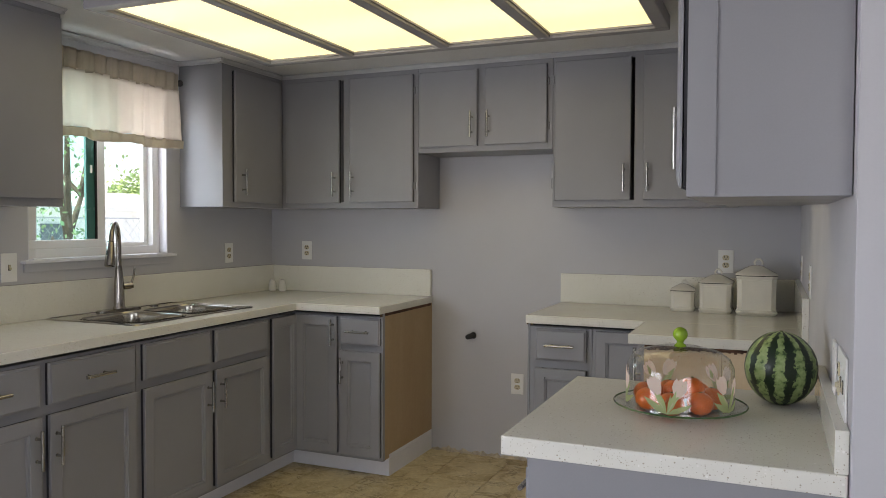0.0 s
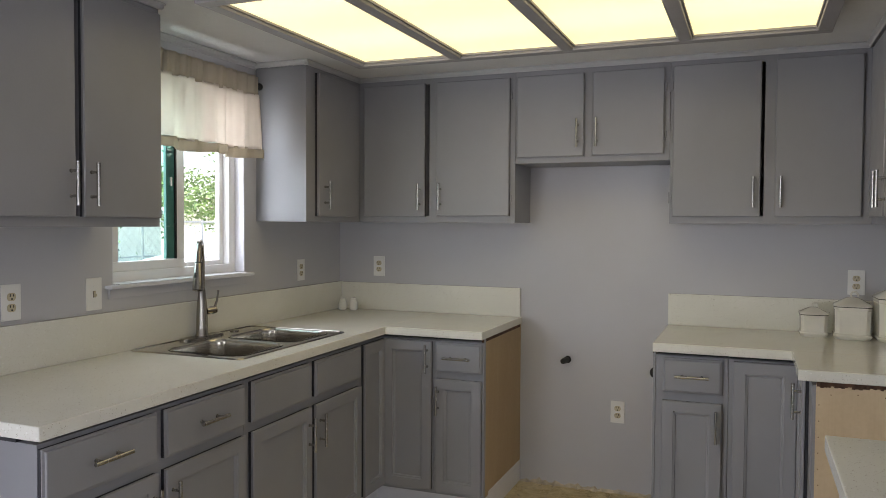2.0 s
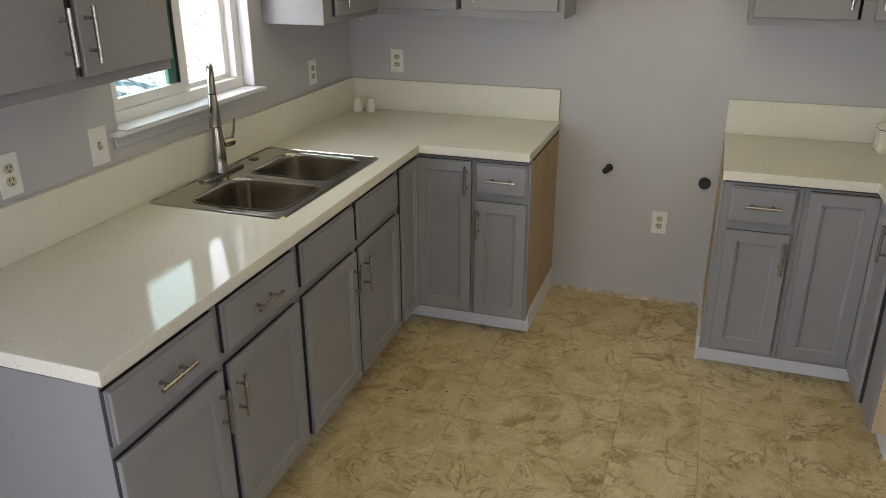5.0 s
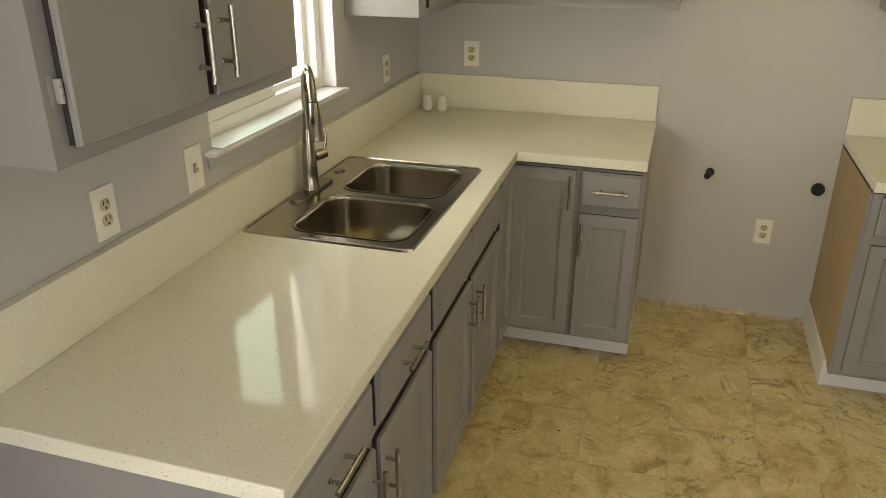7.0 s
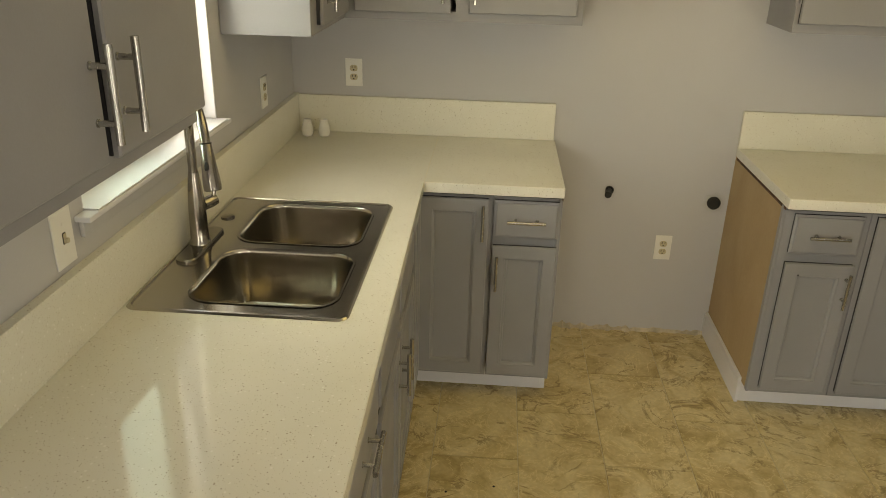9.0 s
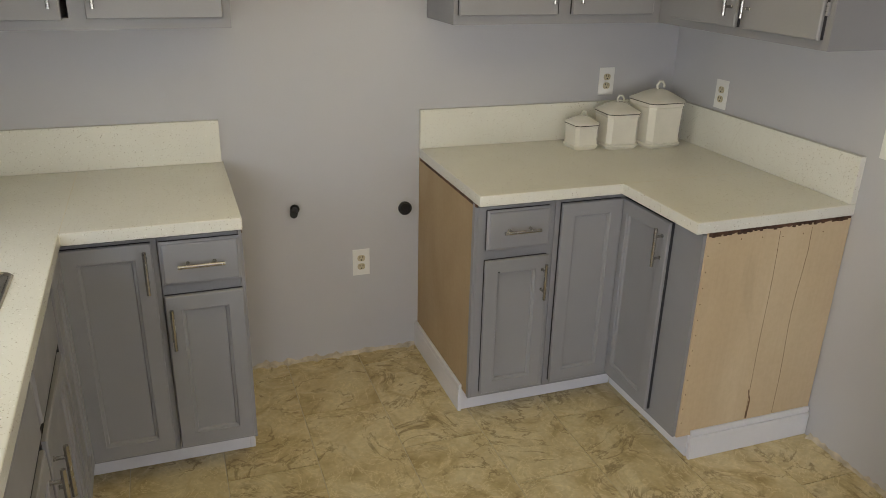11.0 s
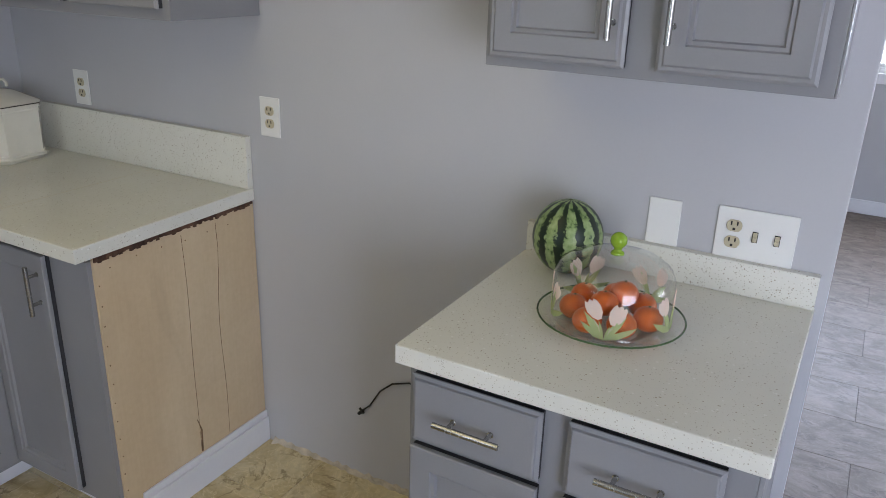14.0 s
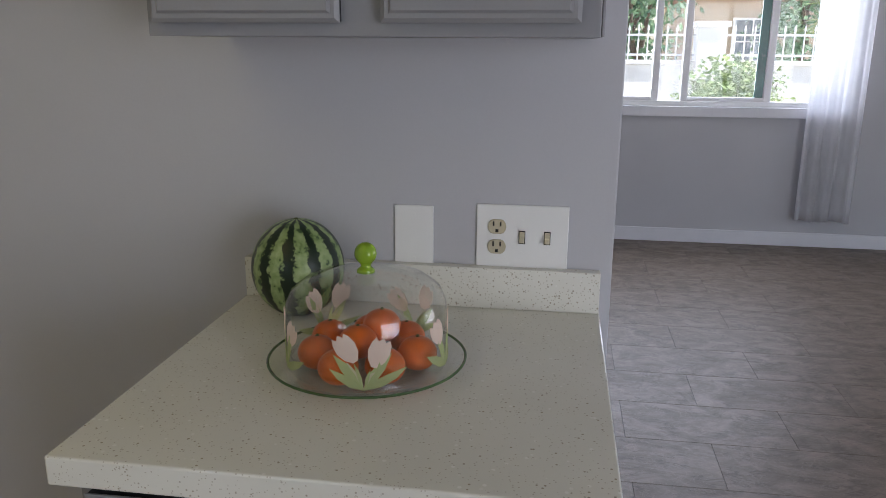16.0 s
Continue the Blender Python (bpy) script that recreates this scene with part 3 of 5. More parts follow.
def base_moulding(x0, x1, y0, y1, axis):
    """A stepped white skirting on an end panel."""
    bm = bmesh.new()
    box(bm, x0, x1, y0, y1, 0.001, 0.095, 0.002)
    k = 0.006
    if axis == "x":
        box(bm, x0 + k if x0 < -1.5 else x0, x1 if x0 < -1.5 else x1, y0, y1, 0.0955, 0.120, 0.003)
    else:
        box(bm, x0, x1, y0 + k, y1, 0.0955, 0.120, 0.003)
    return whole("skirting_moulding", bm, M_TRIM, ((x0 + x1) / 2, (y0 + y1) / 2, 0), "white stepped skirting moulding along the bare cabinet end", "skirting")


cab = thing("base_cabinet", (-2.82, 2.20, 0), "grey base cabinet with two drawers over two panel doors", "cabinet", "base cabinets")
run_body("body", cab, XW + 0.003, 1.785, 2.672, ZK, ZB - GAP)
shade_strip(cab, XW + 0.003, FL - 0.03, 1.782, 2.670)
front(cab, left, 1.785, 2.205, 0.704, 0.857, "lip", (1.995, 0.781, False), "drawer_front")
front(cab, left, 2.238, 2.655, 0.704, 0.857, "lip", (2.446, 0.781, False), "drawer_front")
front(cab, left, 1.785, 2.205, 0.120, 0.670, "shaker", (2.180, 0.560, True))
front(cab, left, 2.238, 2.655, 0.120, 0.670, "shaker", (2.265, 0.560, True))

cab = thing("sink_cabinet", (-2.82, 3.13, 0), "grey sink cabinet with false drawer fronts and two panel doors", "cabinet", "base cabinets")
run_body("body", cab, XW + 0.003, 2.674, 3.596, ZK, 0.66)
run_body("front_rail", cab, FL - 0.02, 2.674, 3.596, 0.661, ZB - GAP)
shade_strip(cab, FL - 0.018, FL - 0.012, 2.676, 3.594)
front(cab, left, 2.700, 3.122, 0.704, 0.857, "lip", None, "false_drawer_front")
front(cab, left, 3.155, 3.578, 0.704, 0.857, "lip", None, "false_drawer_front")
front(cab, left, 2.700, 3.122, 0.120, 0.670, "shaker", (3.095, 0.560, True))
front(cab, left, 3.155, 3.578, 0.120, 0.670, "shaker", (3.185, 0.560, True))

cab = thing("corner_cabinet", (-2.70, 4.05, 0), "grey corner base cabinet with two tall narrow panel doors", "cabinet", "base cabinets")
bm = grid_solid(bmesh.new(), [XW + 0.003, FL, -2.216], [3.598, FB, YN - 0.003], lambda u, v: not (u > FL and v < FB), ZK, ZB - GAP, lambda u, v, w: (u, v, w))
part("body", bm, M_CAB, cab)
shade_strip(cab, XW + 0.003, FL - 0.03, 3.600, YN - 0.003)
shade_strip(cab, FL - 0.0295, -2.218, FB + 0.03, YN - 0.003)
front(cab, left, 3.618, 3.852, 0.120, 0.858, "shaker")
front(cab, back, -2.490, -2.232, 0.120, 0.860, "shaker", (-2.252, 0.775, True))

cab = thing("drawer_cabinet", (-2.09, 4.19, 0), "grey base cabinet with one drawer, one door, bare plywood end", "cabinet", "base cabinets")
carcass(cab, -2.214, -1.975, FB, YN - 0.003, ZK, ZB - GAP)
shade_strip(cab, -2.212, -1.977, FB + 0.03, YN - 0.003)
front(cab, back, -2.212, -1.972, 0.712, 0.858, "lip", (-2.092, 0.785, False), "drawer_front")
front(cab, back, -2.212, -1.972, 0.120, 0.678, "shaker", (-2.194, 0.575, True))
part("end_panel", box(bmesh.new(), -1.974, -1.966, FB + 0.001, YN - 0.003, 0.10, ZB, 0.001), M_PLYGOLD, cab, "bare golden plywood end panel")
part("end_stile", box(bmesh.new(), -1.974, -1.962, FB - 0.004, FB + 0.022, 0.10, ZB, 0.001), M_CAB, cab)

part("raw_edge", box(bmesh.new(), -1.9655, -1.9635, FB - 0.03, YN - 0.025, 0.869, 0.883), M_BROKEN, cab, "thin raw board edge under the worktop")
toe_kick(-2.595, -2.575, 1.785, 3.955)
toe_kick(-2.575, -1.985, 3.935, 3.955)
base_moulding(-1.985, -1.965, 3.935, YN - 0.004, "x")

cab = thing("drawer_cabinet", (-0.98, 4.19, 0), "grey base cabinet with one drawer and one panel door", "cabinet", "base cabinets")
carcass(cab, -1.163, -0.862, FB, YN - 0.003, ZK, ZB - GAP)
shade_strip(cab, -1.158, -0.864, FB + 0.03, YN - 0.003)
front(cab, back, -1.132, -0.886, 0.706, 0.858, "lip", (-1.009, 0.782, False), "drawer_front")
front(cab, back, -1.134, -0.886, 0.125, 0.670, "shaker", (-0.908, 0.575, True))
part("end_panel", box(bmesh.new(), -1.172, -1.164, FB + 0.02, YN - 0.003, 0.10, ZB, 0.001), M_PLYGOLD, cab, "bare golden plywood end panel")
part("end_stile", box(bmesh.new(), -1.175, -1.164, FB - 0.002, FB + 0.019, 0.10, ZB, 0.001), M_CAB, cab)

part("raw_edge", box(bmesh.new(), -1.1745, -1.1725, FB - 0.02, YN - 0.025, 0.874, 0.883), M_BROKEN, cab, "thin raw board edge under the worktop")
part("screw_hole", cyl(bmesh.new(), back(-1.082, 0.624, 0.0248), back(-1.082, 0.624, 0.0257), 0.0035, sides=10), M_BLACK, cab)
cab = thing("corner_cabinet", (-0.35, 3.95, 0), "grey corner base cabinet with tall doors and pale plywood end", "cabinet", "base cabinets")
bm = grid_solid(bmesh.new(), [-0.860, FR, XR - 0.003], [3.405, FB, YN - 0.003], lambda u, v: not (u < FR and v < FB), ZK, ZB - GAP, lambda u, v, w: (u, v, w))
part("body", bm, M_CAB, cab)
shade_strip(cab, -0.858, FR + 0.029, FB + 0.03, YN - 0.003)
shade_strip(cab, FR + 0.03, XR - 0.003, 3.408, YN - 0.003)
front(cab, back, -0.842, -0.594, 0.125, 0.860, "shaker")
front(cab, right, 3.552, 3.855, 0.125, 0.860, "shaker", (3.580, 0.765, True))
part("end_panel", box(bmesh.new(), FR + 0.012, XR - 0.004, 3.396, 3.404, 0.10, 0.876, 0.001), M_PLYPALE, cab, "bare pale plywood end panel with long seams")
bm = bmesh.new()
rnd = random.Random(17)
for i in range(52):
    x = FR + 0.014 + i * 0.0111
    low = 0.011 + 0.007 * (1 - i / 52) + rnd.uniform(-0.004, 0.004)
    box(bm, x, x + 0.0113, 3.3925 + rnd.uniform(-0.0025, 0.0015), 3.4035, 0.8825 - max(0.005, low), 0.8825, 0.001)
part("torn_edge", bm, M_BROKEN, cab, "torn dark particle board edge under the worktop")
for x0, bend in ((-0.142, 0.012), (-0.265, 0.004)):
    pts = [(x0 + bend * math.sin(0.9 * k + x0 * 40) * (k / 9), 3.3957, 0.125 + 0.73 * k / 9) for k in range(10)]
    part("panel_seam", tube(bmesh.new(), pts, 0.0007, 6), M_STAIN, cab, "thin brown seam in the plywood")
part("stain", tube(bmesh.new(), [(-0.262, 3.3960, 0.125), (-0.258, 3.3960, 0.20), (-0.272, 3.3960, 0.245)], [0.0035, 0.0028, 0.001], 8), M_STAIN, cab, "dark drip stain on the plywood")
for k in range(18):
    x, z = (FR + 0.022 + rnd.uniform(-0.003, 0.003), 0.16 + 0.058 * k) if k < 12 else (FR + 0.06 + 0.085 * (k - 12), 0.838 + rnd.uniform(-0.006, 0.006))
    part("nail", cyl(bmesh.new(), (x, 3.3952, z), (x, 3.3962, z), 0.0022, sides=6), M_STAIN, cab)

toe_kick(-1.172, -0.50, 3.935, 3.955)
toe_kick(-0.500, -0.480, 3.405, 3.935)
base_moulding(-1.186, -1.1725, 3.925, YN - 0.004, "x")
base_moulding(-0.50, XR - 0.003, 3.382, 3.3955, "y")

# the short run on the partition
FP = -0.547
pen = face("W", FP)
cab = thing("base_cabinet", (-0.25, 2.12, 0), "grey base cabinet with two sagging drawers and panel doors", "cabinet", "base cabinets")
# Solid body; the shade seen through the open frame is put into its colour.
part("body", box(bmesh.new(), FP + 0.02, XR - 0.003, 1.796, 2.446, ZK, ZB, 0.001), M_GAPSHADE, cab, "solid body coloured near-black for the shaded inside")
rail = grid_solid(bmesh.new(), [1.793, 1.845, 2.106, 2.171, 2.434, 2.448], [ZK, 0.690, 0.876, ZB],
                  lambda u, v: not (0.690 < v < 0.876 and (1.845 < u < 2.106 or 2.171 < u < 2.434)), -0.019, 0.0, pen)
part("face_frame", rail, M_CAB, cab)
for y0, y1 in ((1.784, 1.7925), (2.4485, 2.456)):
    part("side_panel", box(bmesh.new(), FP + 0.001, XR - 0.003, y0, y1, 0.0, ZB, 0.0015), M_CAB, cab)
for u0, u1 in ((1.840, 2.114), (2.163, 2.440)):
    front(cab, pen, u0, u1, 0.697, 0.848, "lip", ((u0 + u1) / 2, 0.772, False), "drawer_front")
    front(cab, pen, u0, u1, 0.120, 0.684, "shaker", ((u1 - 0.025 if u0 < 2 else u0 + 0.025), 0.582, True))
toe_kick(-0.485, -0.465, 1.796, 2.446)

# ---- worktops ----


def worktop(at, xs, ys, keep, splashes, label, place=lambda u, v, w: (u, v, w)):
    ob = thing("worktop", at, label, "worktop")
    bm = grid_solid(bmesh.new(), xs, ys, keep, ZB + 0.0005, TOP, place)
    bmesh.ops.recalc_face_normals(bm, faces=bm.faces)
    sharp = [e for e in bm.edges if len(e.link_faces) == 2 and e.calc_face_angle() > 1.0]
    bmesh.ops.bevel(bm, geom=sharp, offset=0.003, segments=2, profile=0.5, affect="EDGES")
    part("top", bm, M_QUARTZ, ob)
    for s in splashes:
        part("backsplash", box(bmesh.new(), *s, 0.0015), M_QUARTZ, ob, "low speckled quartz backsplash")
    return ob


worktop((-2.8, 3.2, ZB), [XW + 0.002, -3.06, -2.57, EL, -1.961], [1.762, 2.755, 3.530, EB, YN - 0.002],
        lambda u, v: (u < EL or v > EB) and not (-3.06 < u < -2.57 and 2.755 < v < 3.530),
        [(XW + 0.001, XW + 0.026, 1.762, YN - 0.002, TOP + 0.0005, 1.086), (XW + 0.0265, -1.968, YN - 0.023, YN - 0.001, TOP + 0.0005, 1.083)],
        "white speckled quartz worktop in an L round the sink",
        lambda u, v, w: (u + (SKEW * (EB - v) if EL - 0.01 < u < EL + 0.01 and v < EB else 0), v, w))
worktop((-0.4, 4.0, ZB), [-1.174, -0.616, XR - 0.002], [3.378, EB, YN - 0.002], lambda u, v: u > -0.616 or v > EB,
        [(-1.174, XR - 0.025, YN - 0.023, YN - 0.001, TOP + 0.0005, 1.084), (XR - 0.0245, XR - 0.001, 3.393, YN - 0.002, TOP + 0.0005, 1.088)],
        "white speckled quartz corner worktop with bare wood ends",
        lambda u, v, w: (u, v + (0.012 if u > -0.2 and v < 3.5 else 0), w))
worktop((-0.3, 2.12, ZB), [-0.604, XR - 0.002], [1.776, 2.458], lambda u, v: True,
        [(XR - 0.024, XR - 0.001, 1.778, 2.455, TOP + 0.0005, 1.001)],
        "short white speckled quartz worktop on the partition wall")
bm = bmesh.new()
box(bm, EL, EL + 0.0015, EB + 0.002, YN - 0.025, TOP - 0.001, TOP + 0.0004)
whole("worktop_seam", bm, M_GROUT, (-2.486, 4.1, TOP), "fine caulked seam between the two worktop slabs", "seam", kind="structure")
bm = bmesh.new()
box(bm, -0.614, XR - 0.026, EB + 0.001, EB + 0.0022, TOP - 0.001, TOP + 0.0004)
whole("worktop_seam", bm, M_GROUT, (-0.3, EB, TOP), "fine caulked seam between the two worktop slabs", "seam", kind="structure")

# ---- wall cabinets ----
UZ0, UZ1 = 1.445, 2.2155
ub, ul, ur = face("S", 4.192), face("E", -2.822), face("W", -0.292)
UG = "wall cabinets"

ul2 = face("E", -2.804)
cab = thing("wall_cabinet", (-3.0, 2.20, UZ0), "grey wall cabinet with two flat doors beside the window", "cabinet", UG)
slotted(cab, ul2, 0.308, 1.808, 2.605, 1.422, UZ1, 2.200, 2.244)
front(cab, ul2, 1.842, 2.208, 1.454, 2.190, "flat", (2.186, 1.560, True), hinges=(1.835, -1, True))
front(cab, ul2, 2.240, 2.592, 1.454, 2.190, "flat", (2.268, 1.560, True))

cab = thing("wall_cabinet", (-3.0, 4.0, UZ0), "grey corner wall cabinet with a flat door beside the window", "cabinet", UG)
carcass(cab, XW + 0.002, -2.822, 3.640, YN - 0.002, UZ0, UZ1)
front(cab, ul, 3.722, 4.150, 1.472, 2.190, "flat", (3.778, 1.582, True))

cab = thing("wall_cabinet", (-2.37, 4.35, UZ0), "grey wall cabinet with two flat doors over the corner worktop", "cabinet", UG)
slotted(cab, ub, 0.30, -2.820, -1.917, UZ0, UZ1, -2.420, -2.396)
front(cab, ub, -2.780, -2.414, 1.474, 2.188, "flat", (-2.442, 1.582, True))
front(cab, ub, -2.346, -1.942, 1.478, 2.188, "flat", (-2.322, 1.582, True), hinges=(-1.936, 1))

cab = thing("wall_cabinet", (-1.53, 4.35, 1.748), "short grey wall cabinet with two flat doors over the range gap", "cabinet", UG)
carcass(cab, -1.915, -1.150, 4.190, YN - 0.002, 1.748, UZ1)
front(cab, ub, -1.902, -1.560, 1.777, 2.188, "flat", (-1.590, 1.890, True))
front(cab, ub, -1.517, -1.176, 1.779, 2.188, "flat", (-1.494, 1.890, True), hinges=(-1.170, 1))

cab = thing("wall_cabinet", (-0.7, 4.35, UZ0), "grey wall cabinet with two large flat doors over the corner worktop", "cabinet", UG)
slotted(cab, ub, 0.30, -1.148, -0.250, UZ0, UZ1, -0.752, -0.732)
front(cab, ub, -1.134, -0.747, 1.478, 2.190, "flat", (-0.777, 1.590, True), hinges=(-1.140, -1))
front(cab, ub, -0.686, -0.335, 1.478, 2.190, "flat", (-0.662, 1.590, True))

cab = thing("wall_cabinet", (-0.12, 3.8, UZ0), "grey wall cabinet with two flat doors on the partition wall", "cabinet", UG)
carcass(cab, -0.292, XR - 0.002, 3.328, 4.190, UZ0, UZ1)
front(cab, ur, 3.352, 3.685, 1.474, 2.195, "flat", (3.660, 1.580, True), hinges=(3.346, -1))
front(cab, ur, 3.722, 4.085, 1.474, 2.195, "flat", (3.747, 1.580, True))

cab = thing("wall_cabinet", (-0.12, 2.90, 1.82), "short grey wall cabinet with two flat doors over the refrigerator gap", "cabinet", UG)
carcass(cab, -0.292, XR - 0.002, 2.471, 3.326, 1.82, UZ1)
front(cab, ur, 2.494, 2.885, 1.850, 2.195, "flat", (2.855, 1.985, True))
front(cab, ur, 2.910, 3.305, 1.850, 2.195, "flat", (2.940, 1.985, True))

up = face("W", -0.246)
cab = thing("wall_cabinet", (-0.09, 2.14, 1.41), "grey wall cabinet with two profiled panel doors above the short worktop", "cabinet", UG)
carcass(cab, -0.246, XR - 0.002, 1.813, 2.469, 1.411, UZ1)
front(cab, up, 1.840, 2.115, 1.430, 2.190, "ogee", (2.090, 1.553, True))
front(cab, up, 2.174, 2.456, 1.430, 2.190, "ogee", (2.200, 1.553, True))
part("end_stile", box(bmesh.new(), -0.247, -0.195, 1.8085, 1.8125, 1.412, UZ1, 0.001), M_CAB, cab)

# ---- ceiling light ----
light = thing("ceiling_light", (-1.52, 3.08, ZC), "large framed ceiling light with four warm lit acrylic panels", "ceiling light")
bars = [-2.027, -1.520, -1.040]
for y0, y1 in ((LY0, LY0 + 0.055), (LY1 - 0.055, LY1)):
    part("frame_rail", box(bmesh.new(), LX0, LX1, y0, y1, 2.177, 2.2395, 0.006), M_LIGHTFRAME, light)
for x0, x1 in ((LX0, LX0 + 0.055), (LX1 - 0.055, LX1), *[(b - 0.026, b + 0.026) for b in bars]):
    part("frame_bar", box(bmesh.new(), x0, x1, LY0 + 0.0555, LY1 - 0.0555, 2.178, 2.2395, 0.006), M_LIGHTFRAME, light)
edges = [LX0 + 0.055, *[e for b in bars for e in (b - 0.026, b + 0.026)], LX1 - 0.055]
for x0, x1 in zip(edges[::2], edges[1::2]):
    bm = bmesh.new()
    for a0, a1, b0, b1 in ((x0, x1, LY0 + 0.0555, LY0 + 0.064), (x0, x1, LY1 - 0.064, LY1 - 0.0555), (x0, x0 + 0.008, LY0 + 0.064, LY1 - 0.064), (x1 - 0.008, x1, LY0 + 0.064, LY1 - 0.064)):
        box(bm, a0, a1, b0, b1, 2.190, 2.199, 0.001)
    part("bead", bm, M_LIGHTFRAME, light)
    part("diffuser", box(bmesh.new(), x0, x1, LY0 + 0.056, LY1 - 0.056, 2.200, 2.206), M_DIFFUSER, light, "glowing warm acrylic panel")

# ---- kitchen window ----
win = thing("window_1", (XW, 3.115, 1.19), "white vinyl sliding window above the sink", "window", kind="structure")
ku0, ku1, kv0, kv1 = KW
wf = face("E", XW)


def bars_part(name, place, items, w0, w1, material, parent, label="", bevel=0.003):
    bm = bmesh.new()
    for u0, u1, v0, v1 in items:
        slab(bm, place, u0, u1, v0, v1, w0, w1, bevel)
    return part(name, bm, material, parent, label)


fr = 0.05
bars_part("window_frame", wf, [(ku0, ku1, kv0, kv0 + 0.045), (ku0, ku1, kv1 - fr, kv1), (ku0, ku0 + fr, kv0 + 0.045, kv1 - fr), (ku1 - fr, ku1, kv0 + 0.045, kv1 - fr)], -0.125, -0.055, M_VINYL, win, "white vinyl frame")
bars_part("sliding_sash", wf, [(ku0 + fr, 3.180, kv0 + 0.045, kv0 + 0.085), (ku0 + fr, 3.180, kv1 - 0.09, kv1 - fr), (ku0 + fr, ku0 + fr + 0.045, kv0 + 0.085, kv1 - 0.09), (3.130, 3.180, kv0 + 0.085, kv1 - 0.09)], -0.085, -0.062, M_VINYL, win)
bars_part("fixed_sash", wf, [(3.155, ku1 - fr, kv0 + 0.045, kv0 + 0.065), (3.155, ku1 - fr, kv1 - 0.075, kv1 - fr), (ku1 - fr - 0.03, ku1 - fr, kv0 + 0.065, kv1 - 0.075)], -0.115, -0.09, M_VINYL, win)
bars_part("sash_edge", wf, [(3.070, 3.129, kv0 + 0.086, kv1 - 0.091)], -0.083, -0.066, M_SASH, win, "green tinted edge of the sliding sash")
bars_part("weather_strip", wf, [(3.118, 3.1295, kv0 + 0.086, kv1 - 0.091)], -0.066, -0.060, M_BLACK, win, "black weather strip", 0.001)
p = bars_part("pane", wf, [(ku0 + fr + 0.04, 3.071, kv0 + 0.08, kv1 - 0.085)], -0.077, -0.073, M_PANEGREEN, win, "faintly green pane", 0)
p.visible_shadow = False
p = bars_part("pane", wf, [(3.135, ku1 - fr - 0.02, kv0 + 0.06, kv1 - 0.07)], -0.104, -0.100, M_PANE, win, "", 0)
p.visible_shadow = False
bars_part("latch", wf, [(3.090, 3.100, 1.60, 1.64)], -0.066, -0.058, M_VINYL, win)
bars_part("lining", wf, [(ku0 + 0.0005, ku0 + 0.006, kv0 + 0.006, kv1), (ku1 - 0.006, ku1 - 0.0005, kv0 + 0.006, kv1)], -0.054, -0.001, M_TRIM, win, "white painted reveal", 0.001)
bars_part("window_sill", wf, [(2.648, 3.575, 1.176, 1.1895)], 0.0005, 0.038, M_TRIM, win, "white painted window sill", 0.004)
bars_part("sill_board", wf, [(ku0 + 0.001, ku1 - 0.001, kv0 + 0.0003, kv0 + 0.004)], -0.054, 0.036, M_TRIM, win, "", 0.001)
bars_part("apron", wf, [(2.663, 3.560, 1.136, 1.1755)], 0.0005, 0.012, M_WALL, win, "", 0.003)

rod = thing("curtain_rod", (-3.08, 3.1, 2.12), "thin black curtain rod with ball ends above the window", "curtain rod")
part("rod", cyl(bmesh.new(), (-3.055, 2.62, 2.108), (-3.055, 3.560, 2.108), 0.006), M_BLACK, rod, "", True)
for y in (2.615, 3.566):
    part("finial", ball(bmesh.new(), (-3.045, y, 2.108), 0.0185), M_BLACK, rod, "", True)
for y in (2.66, 3.53):
    part("bracket", box(bmesh.new(), XW + 0.001, -3.052, y - 0.006, y + 0.006, 2.095, 2.102, 0.001), M_BLACK, rod)


def draped(bm, place, u0, u1, v0, v1, fold, count, seed, nv=14, flare=0.0, swell=0.0):
    """A hanging cloth of soft uneven folds with a little thickness."""
    rnd = random.Random(seed)
    ph = [rnd.uniform(0, 6.28) for _ in range(4)]
    nu = int(count * 12)
    rings = []
    for j in range(nv + 1):
        f = j / nv
        row = []
        for i in range(nu + 1):
            s = i / nu
            a = s * count * 2 * math.pi
            amp = fold * (0.35 + 0.65 * f if swell == 0 else 1.0)
            q = a + 0.5 * math.sin(a * 0.37 + ph[0]) + 0.3 * f
            w = amp * (2 * abs(math.sin(q / 2)) ** 0.75 - 1 + 0.35 * math.sin(2.3 * a + ph[1] + f))
            u = u0 + (u1 - u0) * s + flare * f * (s - 0.5) + 0.006 * math.sin(a + ph[2])
            v = v1 + (v0 - v1) * f + (0.006 * math.sin(a * 0.5 + ph[3]) * f)
            row.append(place(u, v, w))
        rings.append(row)
    loft(bm, rings, close=False)
    return bm


def thicken(ob, t=0.0012):
    md = ob.modifiers.new("thickness", "SOLIDIFY")
    md.thickness = t
    me = ob.data
    me.polygons.foreach_set("use_smooth", [True] * len(me.polygons))
    return ob


val = thing("valance_curtain", (-3.08, 3.12, 2.12), "short white linen valance with beige header and hem", "curtain")
vf = face("E", -3.032)
thicken(part("fabric", draped(bmesh.new(), vf, 2.66, 3.538, 1.790, 2.062, 0.024, 5.5, 3), M_LINEN, val))
thicken(part("header", draped(bmesh.new(), vf, 2.66, 3.538, 2.053, 2.150, 0.011, 11, 4, 6, swell=1), M_HEM, val, "beige gathered rod pocket"))
vh = face("E", -3.029)
thicken(part("hem", draped(bmesh.new(), vh, 2.655, 3.545, 1.746, 1.795, 0.024, 5.5, 3, 5, swell=1), M_HEM, val, "beige hem band"))

